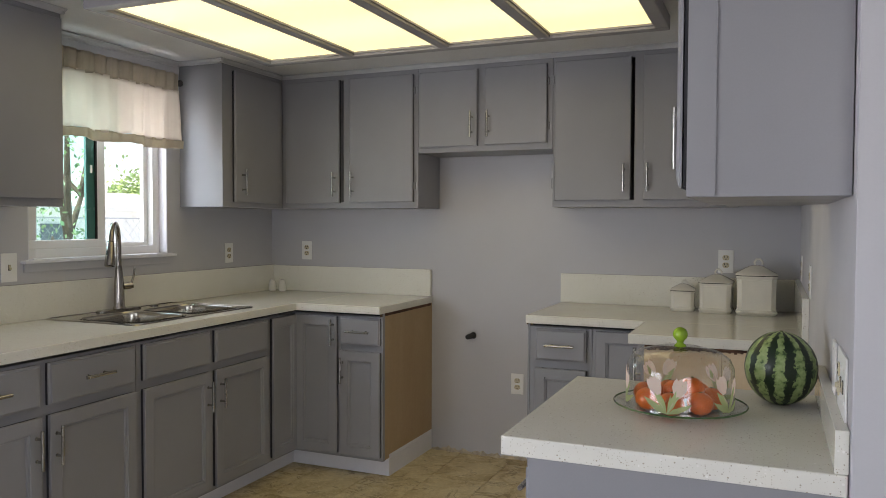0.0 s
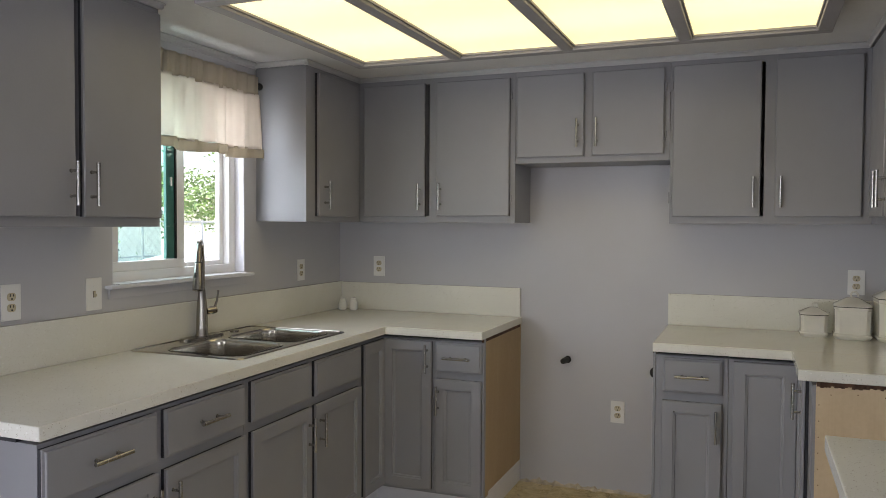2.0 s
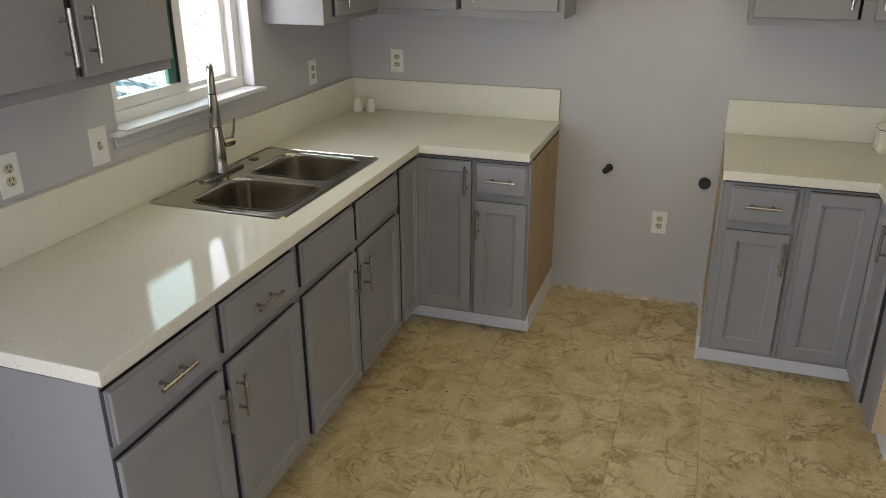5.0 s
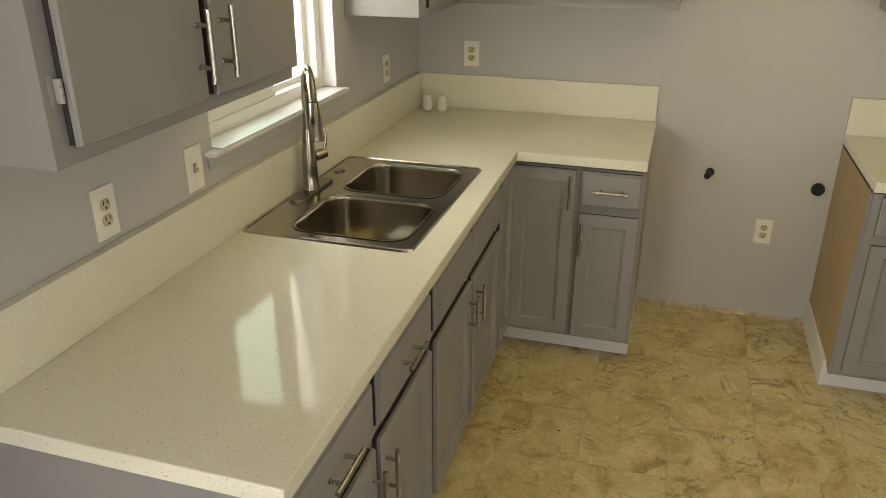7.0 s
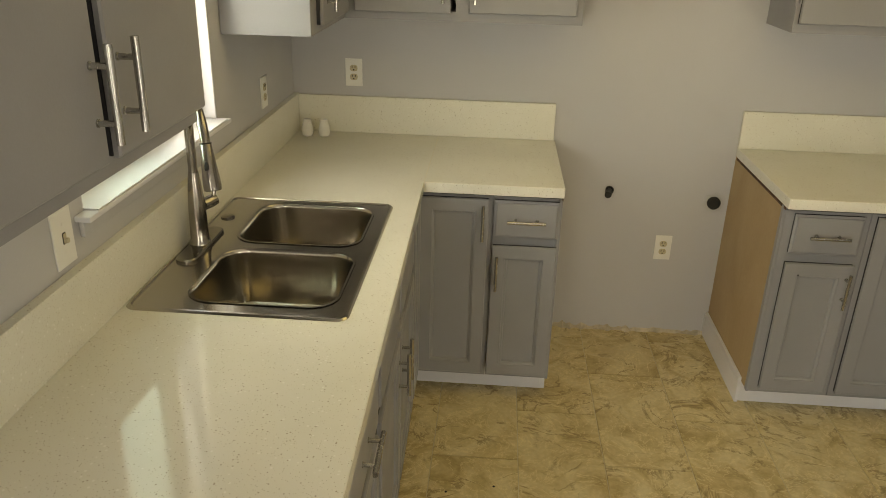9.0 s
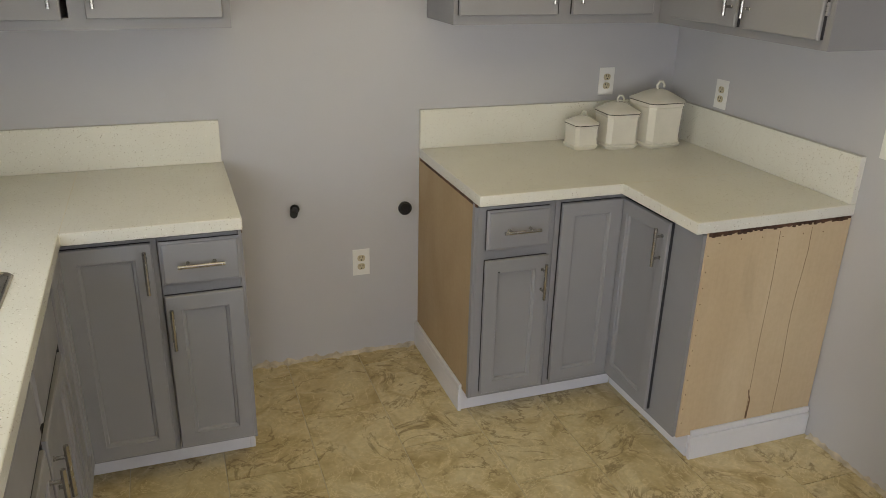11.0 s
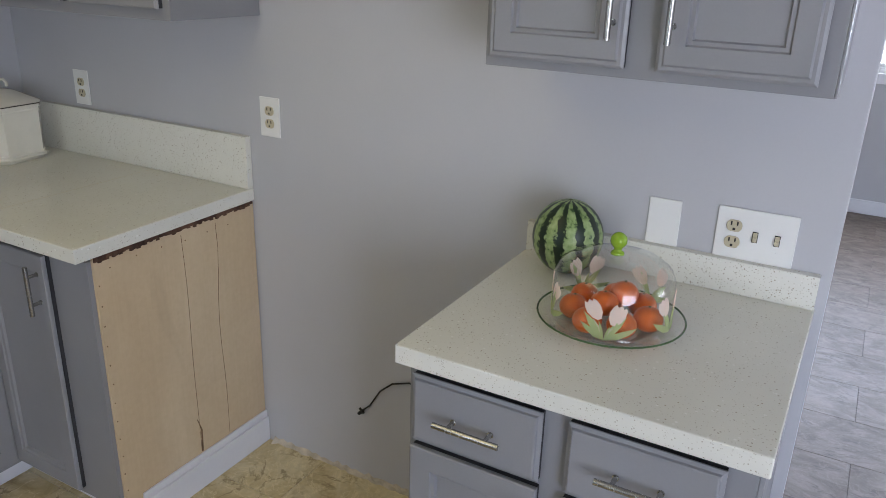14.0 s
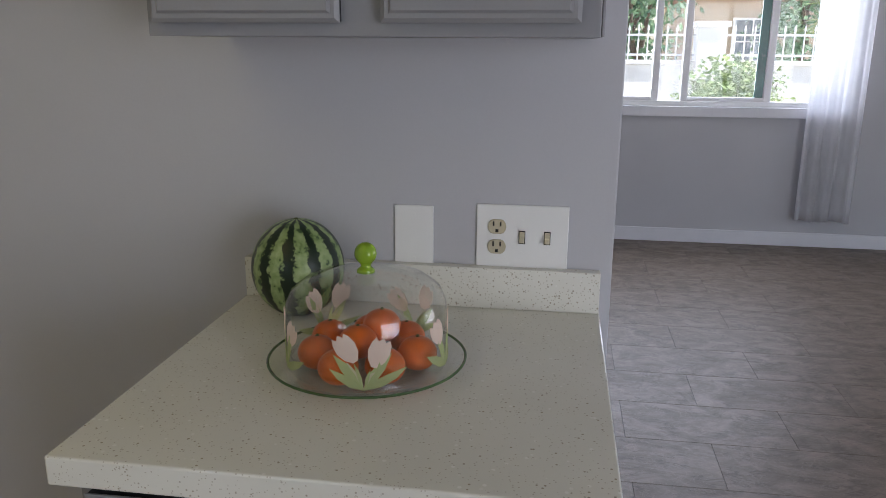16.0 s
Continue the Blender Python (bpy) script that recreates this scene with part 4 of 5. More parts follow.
# ---- sink and faucet ----


def round_rect(cx, cy, hx, hy, r, z, n=7):
    pts = []
    for sx, sy, a0 in ((1, 1, 0), (-1, 1, 90), (-1, -1, 180), (1, -1, 270)):
        for k in range(n):
            a = radians(a0 + 90 * k / (n - 1))
            pts.append((cx + sx * (hx - r) + r * math.cos(a), cy + sy * (hy - r) + r * math.sin(a), z))
    return pts


sink = thing("kitchen_sink", (-2.81, 3.13, TOP), "brushed stainless steel double bowl drop-in sink", "sink")
SZ = TOP + 0.006
bowls = [(-2.777, 2.958, 0.188, 0.168), (-2.782, 3.340, 0.183, 0.166)]
bm = bmesh.new()
loops = [round_rect(-2.8165, 3.143, 0.2595, 0.398, 0.025, SZ - 0.003), *[round_rect(cx, cy, hx, hy, 0.07, SZ - 0.003) for cx, cy, hx, hy in bowls]]
es = []
for pts in loops:
    vs = [bm.verts.new(q) for q in pts]
    es += [bm.edges.new((vs[i], vs[(i + 1) % len(vs)])) for i in range(len(vs))]
bmesh.ops.triangle_fill(bm, use_beauty=True, edges=es)
o = (-2.8165, 3.143)
loft(bm, [round_rect(*o, 0.2595, 0.398, 0.025, SZ - 0.003), round_rect(*o, 0.2625, 0.401, 0.026, SZ), round_rect(*o, 0.2675, 0.406, 0.028, SZ - 0.0005), round_rect(*o, 0.2715, 0.410, 0.03, TOP + 0.0006)])
bmesh.ops.remove_doubles(bm, verts=bm.verts, dist=0.0002)
part("deck", bm, M_STEEL, sink, "", True)
for cx, cy, hx, hy in bowls:
    bm = bmesh.new()
    prof = [(0.000, 0.0005, 0.07), (-0.004, 0.0025, 0.07), (0.002, 0.0015, 0.07), (0.0055, -0.004, 0.067), (0.0065, -0.010, 0.066), (0.0075, -0.022, 0.065), (0.014, -0.10, 0.062), (0.022, -0.155, 0.06), (0.045, -0.172, 0.05), (0.09, -0.176, 0.04)]
    loft(bm, [round_rect(cx, cy, hx - i, hy - i, r, SZ - 0.003 + d) for i, d, r in prof], cap1=True)
    b = part("bowl", bm, M_STEEL, sink, "", True)
    part("drain", turned(bmesh.new(), (cx - 0.02, cy, SZ - 0.1785), [(0.045, 0.0), (0.043, 0.003), (0.032, 0.002), (0.028, -0.004), (0.008, -0.002)], 24, False, True), M_NICKEL, b, "", True)
part("deck_button", turned(bmesh.new(), (-3.043, 3.362, SZ - 0.003), [(0.021, 0.0), (0.021, 0.004), (0.017, 0.006)], 24, False, True), M_FAUCET, sink, "", True)

fx, fy = -3.043, 3.131
faucet = thing("kitchen_faucet", (fx, fy, SZ), "brushed nickel pull-down gooseneck faucet with a side lever", "faucet")
bm = bmesh.new()
loft(bm, [round_rect(fx, fy, 0.030 - i, 0.130 - i, 0.029 - i, SZ - 0.0025 + h) for i, h in ((0, 0.0), (0, 0.006), (0.004, 0.009))], cap0=True, cap1=True)
part("base_plate", bm, M_FAUCET, faucet, "", True)
part("body", turned(bmesh.new(), (fx, fy, SZ + 0.0066), [(0.030, 0), (0.029, 0.006), (0.026, 0.012), (0.025, 0.06), (0.0235, 0.12), (0.019, 0.165), (0.0155, 0.20), (0.0135, 0.21)], 24, True, True), M_FAUCET, faucet, "", True)
dx, dy = 0.57, -0.82
z0 = SZ + 0.215
pts = [(fx, fy, z0), (fx, fy, z0 + 0.10)]
R = 0.088
for k in range(1, 13):
    a = math.pi * k / 12 * 0.93
    c = R * (1 - math.cos(a))
    pts.append((fx + dx * c, fy + dy * c, z0 + 0.10 + 1.25 * R * math.sin(a)))
part("spout", tube(bmesh.new(), pts, 0.0125, 16), M_FAUCET, faucet, "", True)
e, d = Vector(pts[-1]), (Vector(pts[-1]) - Vector(pts[-2])).normalized()
head = [e + d * s for s in (0.001, 0.004, 0.05, 0.105, 0.118, 0.120)]
h = part("spray_head", tube(bmesh.new(), head, [0.0135, 0.0145, 0.0185, 0.023, 0.022, 0.016], 18), M_FAUCET, faucet, "", True)
q = e + d * 0.062 + Vector((0.0, -0.0175, 0.004))
part("spray_button", ball(bmesh.new(), q, 0.009, (0.7, 0.35, 2.0)), M_BLACK, h, "black spray button", True)
part("collar_ring", tube(bmesh.new(), [e - d * 0.001, e + d * 0.002], 0.0152, 18), M_BLACK, faucet, "", True)
part("lever_hub", tube(bmesh.new(), [(fx + 0.012, fy + 0.018, SZ + 0.115), (fx + 0.025, fy + 0.040, SZ + 0.118), (fx + 0.034, fy + 0.055, SZ + 0.12)], [0.017, 0.018, 0.016], 16), M_FAUCET, faucet, "", True)
part("lever", tube(bmesh.new(), [(fx + 0.030, fy + 0.046, SZ + 0.122), (fx + 0.036, fy + 0.058, SZ + 0.16), (fx + 0.040, fy + 0.062, SZ + 0.205)], [0.006, 0.005, 0.0045], 10), M_FAUCET, faucet, "", True)

# ---- wall plates, pipes ----


def oval(bm, place, u, v, hu, hv, w0, w1, n=16):
    ring = lambda w, k: [place(u + k * hu * math.cos(2 * math.pi * i / n), v + max(-0.82, min(0.82, math.sin(2 * math.pi * i / n))) * k * hv, w) for i in range(n)]
    loft(bm, [ring(w0, 1), ring(w1, 1), ring(w1 + 0.0008, 0.93)], True, True, True)
    return bm


def sockets(parent, place, u, v):
    for dv in (-0.019, 0.019):
        s = part("receptacle", oval(bmesh.new(), place, u, v + dv, 0.017, 0.0165, 0.005, 0.0072), M_SOCKET, parent, "cream socket face")
        bm = bmesh.new()
        for du in (-0.0065, 0.0065):
            slab(bm, place, u + du - 0.0015, u + du + 0.0015, v + dv + 0.001, v + dv + 0.010, 0.0078, 0.0086, 0)
        slab(bm, place, u - 0.0028, u + 0.0028, v + dv - 0.010, v + dv - 0.0045, 0.0078, 0.0086, 0)
        part("slot", bm, M_BLACK, s)


def toggle(parent, place, u, v):
    part("switch_surround", slab(bmesh.new(), place, u - 0.006, u + 0.006, v - 0.0125, v + 0.0125, 0.0051, 0.0066, 0.0005), M_BLACK, parent)
    bm = bmesh.new()
    slab(bm, place, u - 0.0047, u + 0.0047, v - 0.0108, v + 0.0108, 0.0062, 0.0085, 0.001)
    slab(bm, place, u - 0.0042, u + 0.0042, v - 0.009, v + 0.001, 0.0085, 0.016, 0.002)
    part("toggle", bm, M_SOCKET, parent, "cream toggle")


def screws(parent, place, spots):
    for u, v in spots:
        bm = cyl(bmesh.new(), place(u, v, 0.0045), place(u, v, 0.0062), 0.0032, sides=10)
        part("screw", bm, M_PLATE, parent)


def wall_plate(kind, place, u, v, label, w=0.074, h=0.118):
    ob = thing({"outlet": "wall_outlet", "switch": "light_switch", "blank": "blank_plate", "combo": "switch_panel"}[kind], place(u, v, 0), label, {"outlet": "outlet", "switch": "switch", "blank": "cover plate", "combo": "switch panel"}[kind], "wall plates")
    part("plate", slab(bmesh.new(), place, u - w / 2, u + w / 2, v - h / 2, v + h / 2, 0.0005, 0.005, 0.0018), M_PLATE, ob)
    if kind == "outlet":
        sockets(ob, place, u, v)
        screws(ob, place, [(u, v)])
    elif kind == "switch":
        toggle(ob, place, u, v)
        screws(ob, place, [(u, v - 0.03), (u, v + 0.03)])
    elif kind == "blank":
        screws(ob, place, [(u, v - 0.042), (u, v + 0.042)])
    else:
        sockets(ob, place, u + 0.046, v)
        toggle(ob, place, u, v)
        toggle(ob, place, u - 0.046, v)
        screws(ob, place, [(u, v - 0.03), (u, v + 0.03), (u - 0.046, v - 0.03), (u - 0.046, v + 0.03)])
    return ob


nf, rf = face("S", YN), face("W", XR)
OUT = "ivory duplex wall outlet on the grey wall"
wall_plate("outlet", nf, -2.848, 1.183, OUT)
wall_plate("outlet", nf, -0.312, 1.168, OUT + " behind the canisters")
wall_plate("outlet", nf, -1.428, 0.438, "ivory duplex wall outlet low in the range gap")
wall_plate("outlet", rf, 4.155, 1.158, OUT)
wall_plate("outlet", rf, 3.308, 1.156, OUT)
wall_plate("outlet", wf, 2.238, 1.163, OUT, 0.075, 0.124)
wall_plate("switch", wf, 2.594, 1.162, "ivory single light switch on the grey wall", 0.075, 0.124)
wall_plate("outlet", wf, 4.055, 1.176, OUT)
wall_plate("blank", rf, 2.125, 1.052, "blank ivory cover plate above the short worktop")
wall_plate("combo", rf, 1.923, 1.058, "wide ivory plate with an outlet and two switches", 0.168, 0.120)

pipe = thing("gas_stub", (-1.70, YN, 0.70), "short black capped gas pipe sticking out of the wall", "pipe")
part("pipe", cyl(bmesh.new(), (-1.698, YN - 0.001, 0.702), (-1.710, YN - 0.055, 0.700), 0.012), M_BLACK, pipe, "", True)
part("cap", cyl(bmesh.new(), (-1.705, YN - 0.032, 0.7012), (-1.713, YN - 0.066, 0.6995), 0.017, 0.015), M_BLACK, pipe, "", True)
part("flange", cyl(bmesh.new(), (-1.698, YN - 0.0005, 0.702), (-1.700, YN - 0.006, 0.702), 0.020), M_BLACK, pipe, "", True)
hole = thing("range_receptacle", (-1.234, YN, 0.665), "round black range receptacle in a patch of bare plaster", "outlet")
part("face", turned(bmesh.new(), (0, 0, 0), [(0.029, 0.0), (0.029, 0.012), (0.025, 0.016), (0.022, 0.010), (0.008, 0.008)], 24, False, True), M_BLACK, hole, "", True)
hole.children[0].matrix_local = Matrix.Translation((0, 0, 0)) @ Matrix.Rotation(radians(90), 4, "X") @ Matrix.Translation(Vector((-1.234, YN, 0.665)))
bm = bmesh.new()
rnd = random.Random(5)
ring = [(-1.234 + rnd.uniform(0.034, 0.060) * math.cos(a), YN - 0.0012, 0.665 + rnd.uniform(0.034, 0.060) * math.sin(a)) for a in [i * 2 * math.pi / 18 for i in range(18)]]
loft(bm, [[(x, YN - 0.0002, z) for x, y, z in ring], ring], True, False, True)
part("plaster_patch", bm, M_CROWN, hole, "white plaster patch")

wire = bmesh.new()
tube(wire, [(XR - 0.004, 2.457, 0.42), (XR - 0.004, 2.81, 0.408), (XR - 0.012, 2.865, 0.392), (XR - 0.010, 2.91, 0.352), (XR - 0.010, 2.950, 0.286), (XR - 0.006, 2.985, 0.253)], 0.0028, 8)
tube(wire, [(XR - 0.008, 2.978, 0.257), (XR - 0.006, 2.995, 0.240)], 0.006, 8)
tube(wire, [(XR - 0.007, 2.992, 0.262), (XR - 0.006, 2.976, 0.246)], 0.004, 8)
whole("loose_wire", wire, M_BLACK, (XR, 2.8, 0.4), "thin black wire hanging loose from the wall", "wire", smooth=True)


def ragged(u0, u1, place, seed, label):
    """An uneven crust of old plaster where the skirting is missing."""
    rnd = random.Random(seed)
    n = int((u1 - u0) / 0.018)
    bm = bmesh.new()
    rings = []
    for i in range(n + 1):
        u = u0 + (u1 - u0) * i / n
        h, d = rnd.uniform(0.006, 0.022), rnd.uniform(0.004, 0.014)
        if rnd.random() < 0.06:
            h, d = h + 0.012, d + 0.018
        rings.append([place(u, 0.0, 0.001), place(u, 0.0, d + 0.004), place(u, 0.004, d), place(u, h * 0.7, d * 0.35), place(u, h, 0.001)])
    loft(bm, rings, True, True, True)
    return whole("plaster_crumbs", bm, M_PLASTER, place((u0 + u1) / 2, 0, 0), label, "plaster", kind="stuff")


ragged(-1.962, -1.168, nf, 1, "ragged old plaster along the foot of the range gap wall")
ragged(2.452, 3.36, rf, 2, "ragged old plaster along the foot of the partition wall")

for x, y in ((-2.328, 3.255), (-2.165, 3.298)):
    whole("floor_crumb", ball(bmesh.new(), (x, y, 0.0035), 0.0045, (1, 0.8, 0.75), 8, 6), M_BLACK, (x, y, 0), "tiny dark crumb lying on the tile floor", "crumb")

# ---- things on the worktops ----


def canister(at, w, h, turn):
    """A square ceramic canister with cut corners, a foot, a domed lid and a loop handle."""
    x, y, z = at
    c, s = math.cos(radians(turn)), math.sin(radians(turn))

    def ring(k, dz, cut=0.125):
        r = w / 2 * k
        pts = [(r, -r * (1 - cut * 2)), (r, r * (1 - cut * 2)), (r * (1 - cut * 2), r), (-r * (1 - cut * 2), r), (-r, r * (1 - cut * 2)), (-r, -r * (1 - cut * 2)), (-r * (1 - cut * 2), -r), (r * (1 - cut * 2), -r)]
        return [(x + c * a - s * b, y + s * a + c * b, z + dz) for a, b in pts]

    ob = thing("ceramic_canister", at, "square cream ceramic canister with a lid on the worktop", "canister", "canister set")
    bm = bmesh.new()
    loft(bm, [ring(0.92, 0.0005), ring(0.965, 0.006), ring(1.03, 0.013), ring(1.03, 0.018), ring(0.965, 0.022), ring(0.975, 0.027), ring(0.94, 0.032), ring(0.945, h * 0.45), ring(0.965, h * 0.86), ring(0.99, h * 0.90), ring(0.97, h * 0.925), ring(1.0, h * 0.955), ring(1.01, h)], True, True, True)
    part("body", bm, M_CERAMIC, ob, "", True)
    bm = bmesh.new()
    loft(bm, [ring(1.0, h + 0.0004), ring(1.03, h + 0.0012), ring(1.03, h + 0.0036), ring(1.0, h + 0.0042)], True, True, True)
    part("rim_line", bm, M_CERAMICRIM, ob, "brown worn rim line")
    bm = bmesh.new()
    loft(bm, [ring(1.03, h + 0.0044), ring(1.05, h + 0.007), ring(1.0, h + 0.012), ring(0.80, h + 0.012 + 0.055 * w), ring(0.55, h + 0.012 + 0.13 * w), ring(0.34, h + 0.012 + 0.185 * w), ring(0.12, h + 0.012 + 0.21 * w)], True, True, True)
    lid = part("lid", bm, M_CERAMIC, ob, "", True)
    t = h + 0.012 + 0.20 * w
    pts = [(x + c * (a * w), y + s * (a * w), z + t + b * w) for a, b in ((-0.02, -0.02), (-0.05, 0.09), (0.0, 0.17), (0.09, 0.17), (0.15, 0.10), (0.15, 0.03))]
    part("lid_handle", tube(bmesh.new(), pts, 0.03 * w, 10), M_CERAMIC, lid, "", True)
    return ob


canister((-0.505, 4.338, TOP), 0.115, 0.100, 2)
canister((-0.345, 4.328, TOP), 0.152, 0.145, -3)
canister((-0.163, 4.316, TOP), 0.182, 0.188, 3)


def shaker(x, y):
    ob = thing("salt_shaker", (x, y, TOP), "small white porcelain shaker on the corner worktop", "shaker", "salt and pepper shakers")
    part("body", turned(bmesh.new(), (x, y, TOP + 0.0005), [(0.018, 0), (0.024, 0.006), (0.026, 0.022), (0.023, 0.045), (0.018, 0.060), (0.017, 0.066)], 20, True, True), M_SHAKER, ob, "", True)
    part("cap", turned(bmesh.new(), (x, y, TOP + 0.067), [(0.0175, 0), (0.018, 0.004), (0.014, 0.008)], 20, True, True), M_SHAKER, ob, "", True)


shaker(-3.035, 4.385)
shaker(-2.962, 4.388)

MX, MY, MR = -0.071, 2.318, 0.084
bm = bmesh.new()
ball(bm, (MX, MY, TOP + MR * 1.055), MR, (0.985, 0.985, 1.06), 48, 32)
melon = thing("watermelon", (MX, MY, TOP + MR * 1.055), "small round dark striped watermelon on the short worktop", "watermelon")
part("rind", bm, M_MELON, melon, "", True)
part("stem_scar", cyl(bmesh.new(), (MX, MY, TOP + MR * 2.105), (MX, MY, TOP + MR * 2.13), 0.004), M_STEM, melon)

CX, CY = -0.288, 2.137
plate = thing("glass_cake_plate", (CX, CY, TOP), "clear glass cake plate with a dark green rim", "cake plate")
prof = [(0.02, 0.0008), (0.090, 0.0008), (0.100, 0.0035), (0.125, 0.010), (0.148, 0.020), (0.148, 0.0228), (0.124, 0.0135), (0.098, 0.0075), (0.02, 0.0055)]
part("dish", turned(bmesh.new(), (CX, CY, TOP), prof, 48, True, True), M_GLASS, plate, "", True)
bm = bmesh.new()
turned(bm, (CX, CY, TOP + 0.0215), [(0.1472, -0.0012), (0.1502, -0.0012), (0.1508, 0.0008), (0.1488, 0.0022), (0.1468, 0.0008), (0.1472, -0.0012)], 64)
part("rim", bm, M_GLASSRIM, plate, "dark green rim", True)

dome = thing("glass_cake_dome", (CX, CY, TOP + 0.0145), "clear glass cake dome painted with pale tulips", "cake dome")
DZ = TOP + 0.0142
outer = [(0.119, 0.0), (0.1215, 0.004), (0.1205, 0.012), (0.1205, 0.075), (0.1190, 0.095), (0.111, 0.113), (0.092, 0.127), (0.058, 0.136), (0.026, 0.140), (0.012, 0.141)]
inner = [(0.1175, 0.010), (0.1172, 0.004)]
bm = bmesh.new()
turned(bm, (CX, CY, DZ), inner + outer, 56)
bmesh.ops.remove_doubles(bm, verts=bm.verts, dist=0.0001)
part("cover", bm, M_DOMEGLASS, dome, "", True)
part("knob_stem", turned(bmesh.new(), (CX, CY, DZ + 0.1385), [(0.014, 0), (0.013, 0.004), (0.008, 0.008), (0.0075, 0.011), (0.010, 0.015)], 20, True, True), M_KNOB, dome, "", True)
part("knob", ball(bmesh.new(), (CX, CY, DZ + 0.167), 0.0168), M_KNOB, dome, "lime green glass ball knob", True)


def on_dome(a, h, out=0.0006):
    r = 0.1212 + out
    return (CX + r * math.cos(a), CY + r * math.sin(a), DZ + h)


def painted(name, outline, material, label):
    """A patch of paint that follows the side of the dome; outline of (angle, height)."""
    mid = (sum(a for a, h in outline) / len(outline), sum(h for a, h in outline) / len(outline))
    bm = bmesh.new()
    c0 = [bm.verts.new(on_dome(*mid, 0.0010))]
    rim = [bm.verts.new(on_dome(a, h, 0.0008)) for a, h in outline]
    low = [bm.verts.new(on_dome(a, h, 0.0002)) for a, h in outline]
    n = len(rim)
    for i in range(n):
        bm.faces.new((c0[0], rim[i], rim[(i + 1) % n]))
        bm.faces.new((rim[i], low[i], low[(i + 1) % n], rim[(i + 1) % n]))
    return part(name, bm, material, dome, label)


TULIP = [(-0.25, -1), (0.25, -1), (0.75, -0.5), (0.95, 0.1), (0.85, 0.7), (0.6, 1.0), (0.35, 0.8), (0.05, 1.1), (-0.3, 0.82), (-0.6, 1.05), (-0.85, 0.65), (-0.95, 0.05), (-0.7, -0.55)]
rnd = random.Random(9)
for k in range(5):
    a = math.pi + 0.20 + k * 2 * math.pi / 5
    for sgn, hb in ((-1, rnd.uniform(0.060, 0.070)), (1, rnd.uniform(0.055, 0.064))):
        ca = a + sgn * rnd.uniform(0.17, 0.28)
        tl = -sgn * rnd.uniform(0.1, 0.7)
        outline = []
        for p, q in TULIP:
            p, q = p * 0.0165, q * 0.021
            outline.append((ca + (p * math.cos(tl) - q * math.sin(tl)) / 0.121, hb + p * math.sin(tl) + q * math.cos(tl)))
        painted("tulip_petal", outline, M_PETAL, "painted pale pink tulip")
        painted("tulip_stem", [(a - 0.010, 0.006), (a + 0.010, 0.006), ((a + ca) / 2 + 0.012, hb * 0.5), (ca + 0.008, hb - 0.019), (ca - 0.008, hb - 0.019), ((a + ca) / 2 - 0.010, hb * 0.5)], M_STEMPAINT, "painted pale stem")
        for reach, th in ((rnd.uniform(0.40, 0.56), rnd.uniform(0.022, 0.038)), (rnd.uniform(0.24, 0.36), rnd.uniform(0.050, 0.072)), (rnd.uniform(0.06, 0.14), rnd.uniform(0.030, 0.048))):
            tip = a + sgn * reach
            painted("tulip_leaf", [(a, 0.005), (a + sgn * 0.40 * reach, 0.30 * th), (a + sgn * 0.75 * reach, 0.66 * th), (tip, th + 0.004), (a + sgn * 0.55 * reach, 0.78 * th + 0.004), (a + sgn * 0.22 * reach, 0.50 * th + 0.004)], M_LEAFPAINT, "painted green leaf")


def tangerine(x, y, z, tilt):
    ob = thing("tangerine", (x, y, z), "small orange tangerine under the glass dome", "tangerine", "tangerines")
    r = 0.0295
    part("peel", ball(bmesh.new(), (x, y, z + r * 0.88), r, (1, 1, 0.87), 20, 14), M_ORANGE, ob, "", True)
    part("stem_end", cyl(bmesh.new(), (x, y, z + r * 1.70), (x + 0.002 * tilt, y, z + r * 1.79), 0.0035, 0.002, 8), M_STEM, ob)


PZ = TOP + 0.0078
for i in range(7):
    a = 2 * math.pi * i / 7 + 0.15
    q = 0.079 if i % 2 else 0.074
    tangerine(CX - 0.004 + q * math.cos(a), CY + q * math.sin(a), PZ, i % 3)
tangerine(CX - 0.010, CY + 0.012, PZ + 0.012, 1)
tangerine(CX + 0.028, CY - 0.016, PZ + 0.026, 2)

# ---- living room window and curtain ----
ew = face("W", XE)
win = thing("window_2", (XE, 1.25, 0.97), "wide white vinyl sliding window in the living room", "window", kind="structure")
lu0, lu1, lv0, lv1 = LW
bars_part("window_frame", ew, [(lu0, lu1, lv0, lv0 + 0.035), (lu0, lu1, lv1 - 0.04, lv1), (lu0, lu0 + 0.04, lv0 + 0.035, lv1 - 0.04), (lu1 - 0.04, lu1, lv0 + 0.035, lv1 - 0.04)], -0.10, -0.03, M_VINYL, win, "white vinyl frame")
for u in (0.452, 1.010, 1.212, 1.93):
    bars_part("mullion", ew, [(u - 0.024, u + 0.024, lv0 + 0.0355, lv1 - 0.0405)], -0.085, -0.035, M_VINYL, win)
bars_part("sash_rail", ew, [(0.4765, 0.9855, lv0 + 0.0355, lv0 + 0.062), (1.2365, 1.9055, lv0 + 0.0355, lv0 + 0.062)], -0.080, -0.04, M_VINYL, win)
bars_part("sash_edge", ew, [(0.477, 0.535, lv0 + 0.0625, lv1 - 0.0405)], -0.075, -0.055, M_SASH, win, "green tinted edge of the sliding sash")
for u0, u1 in ((-0.045, 0.428), (0.535, 0.9855), (1.0345, 1.1875), (1.2365, 1.9055), (1.9545, 2.56)):
    p = bars_part("pane", ew, [(u0, u1, lv0 + 0.036, lv1 - 0.041)], -0.068, -0.064, M_PANE, win, "", 0)
    p.visible_shadow = False
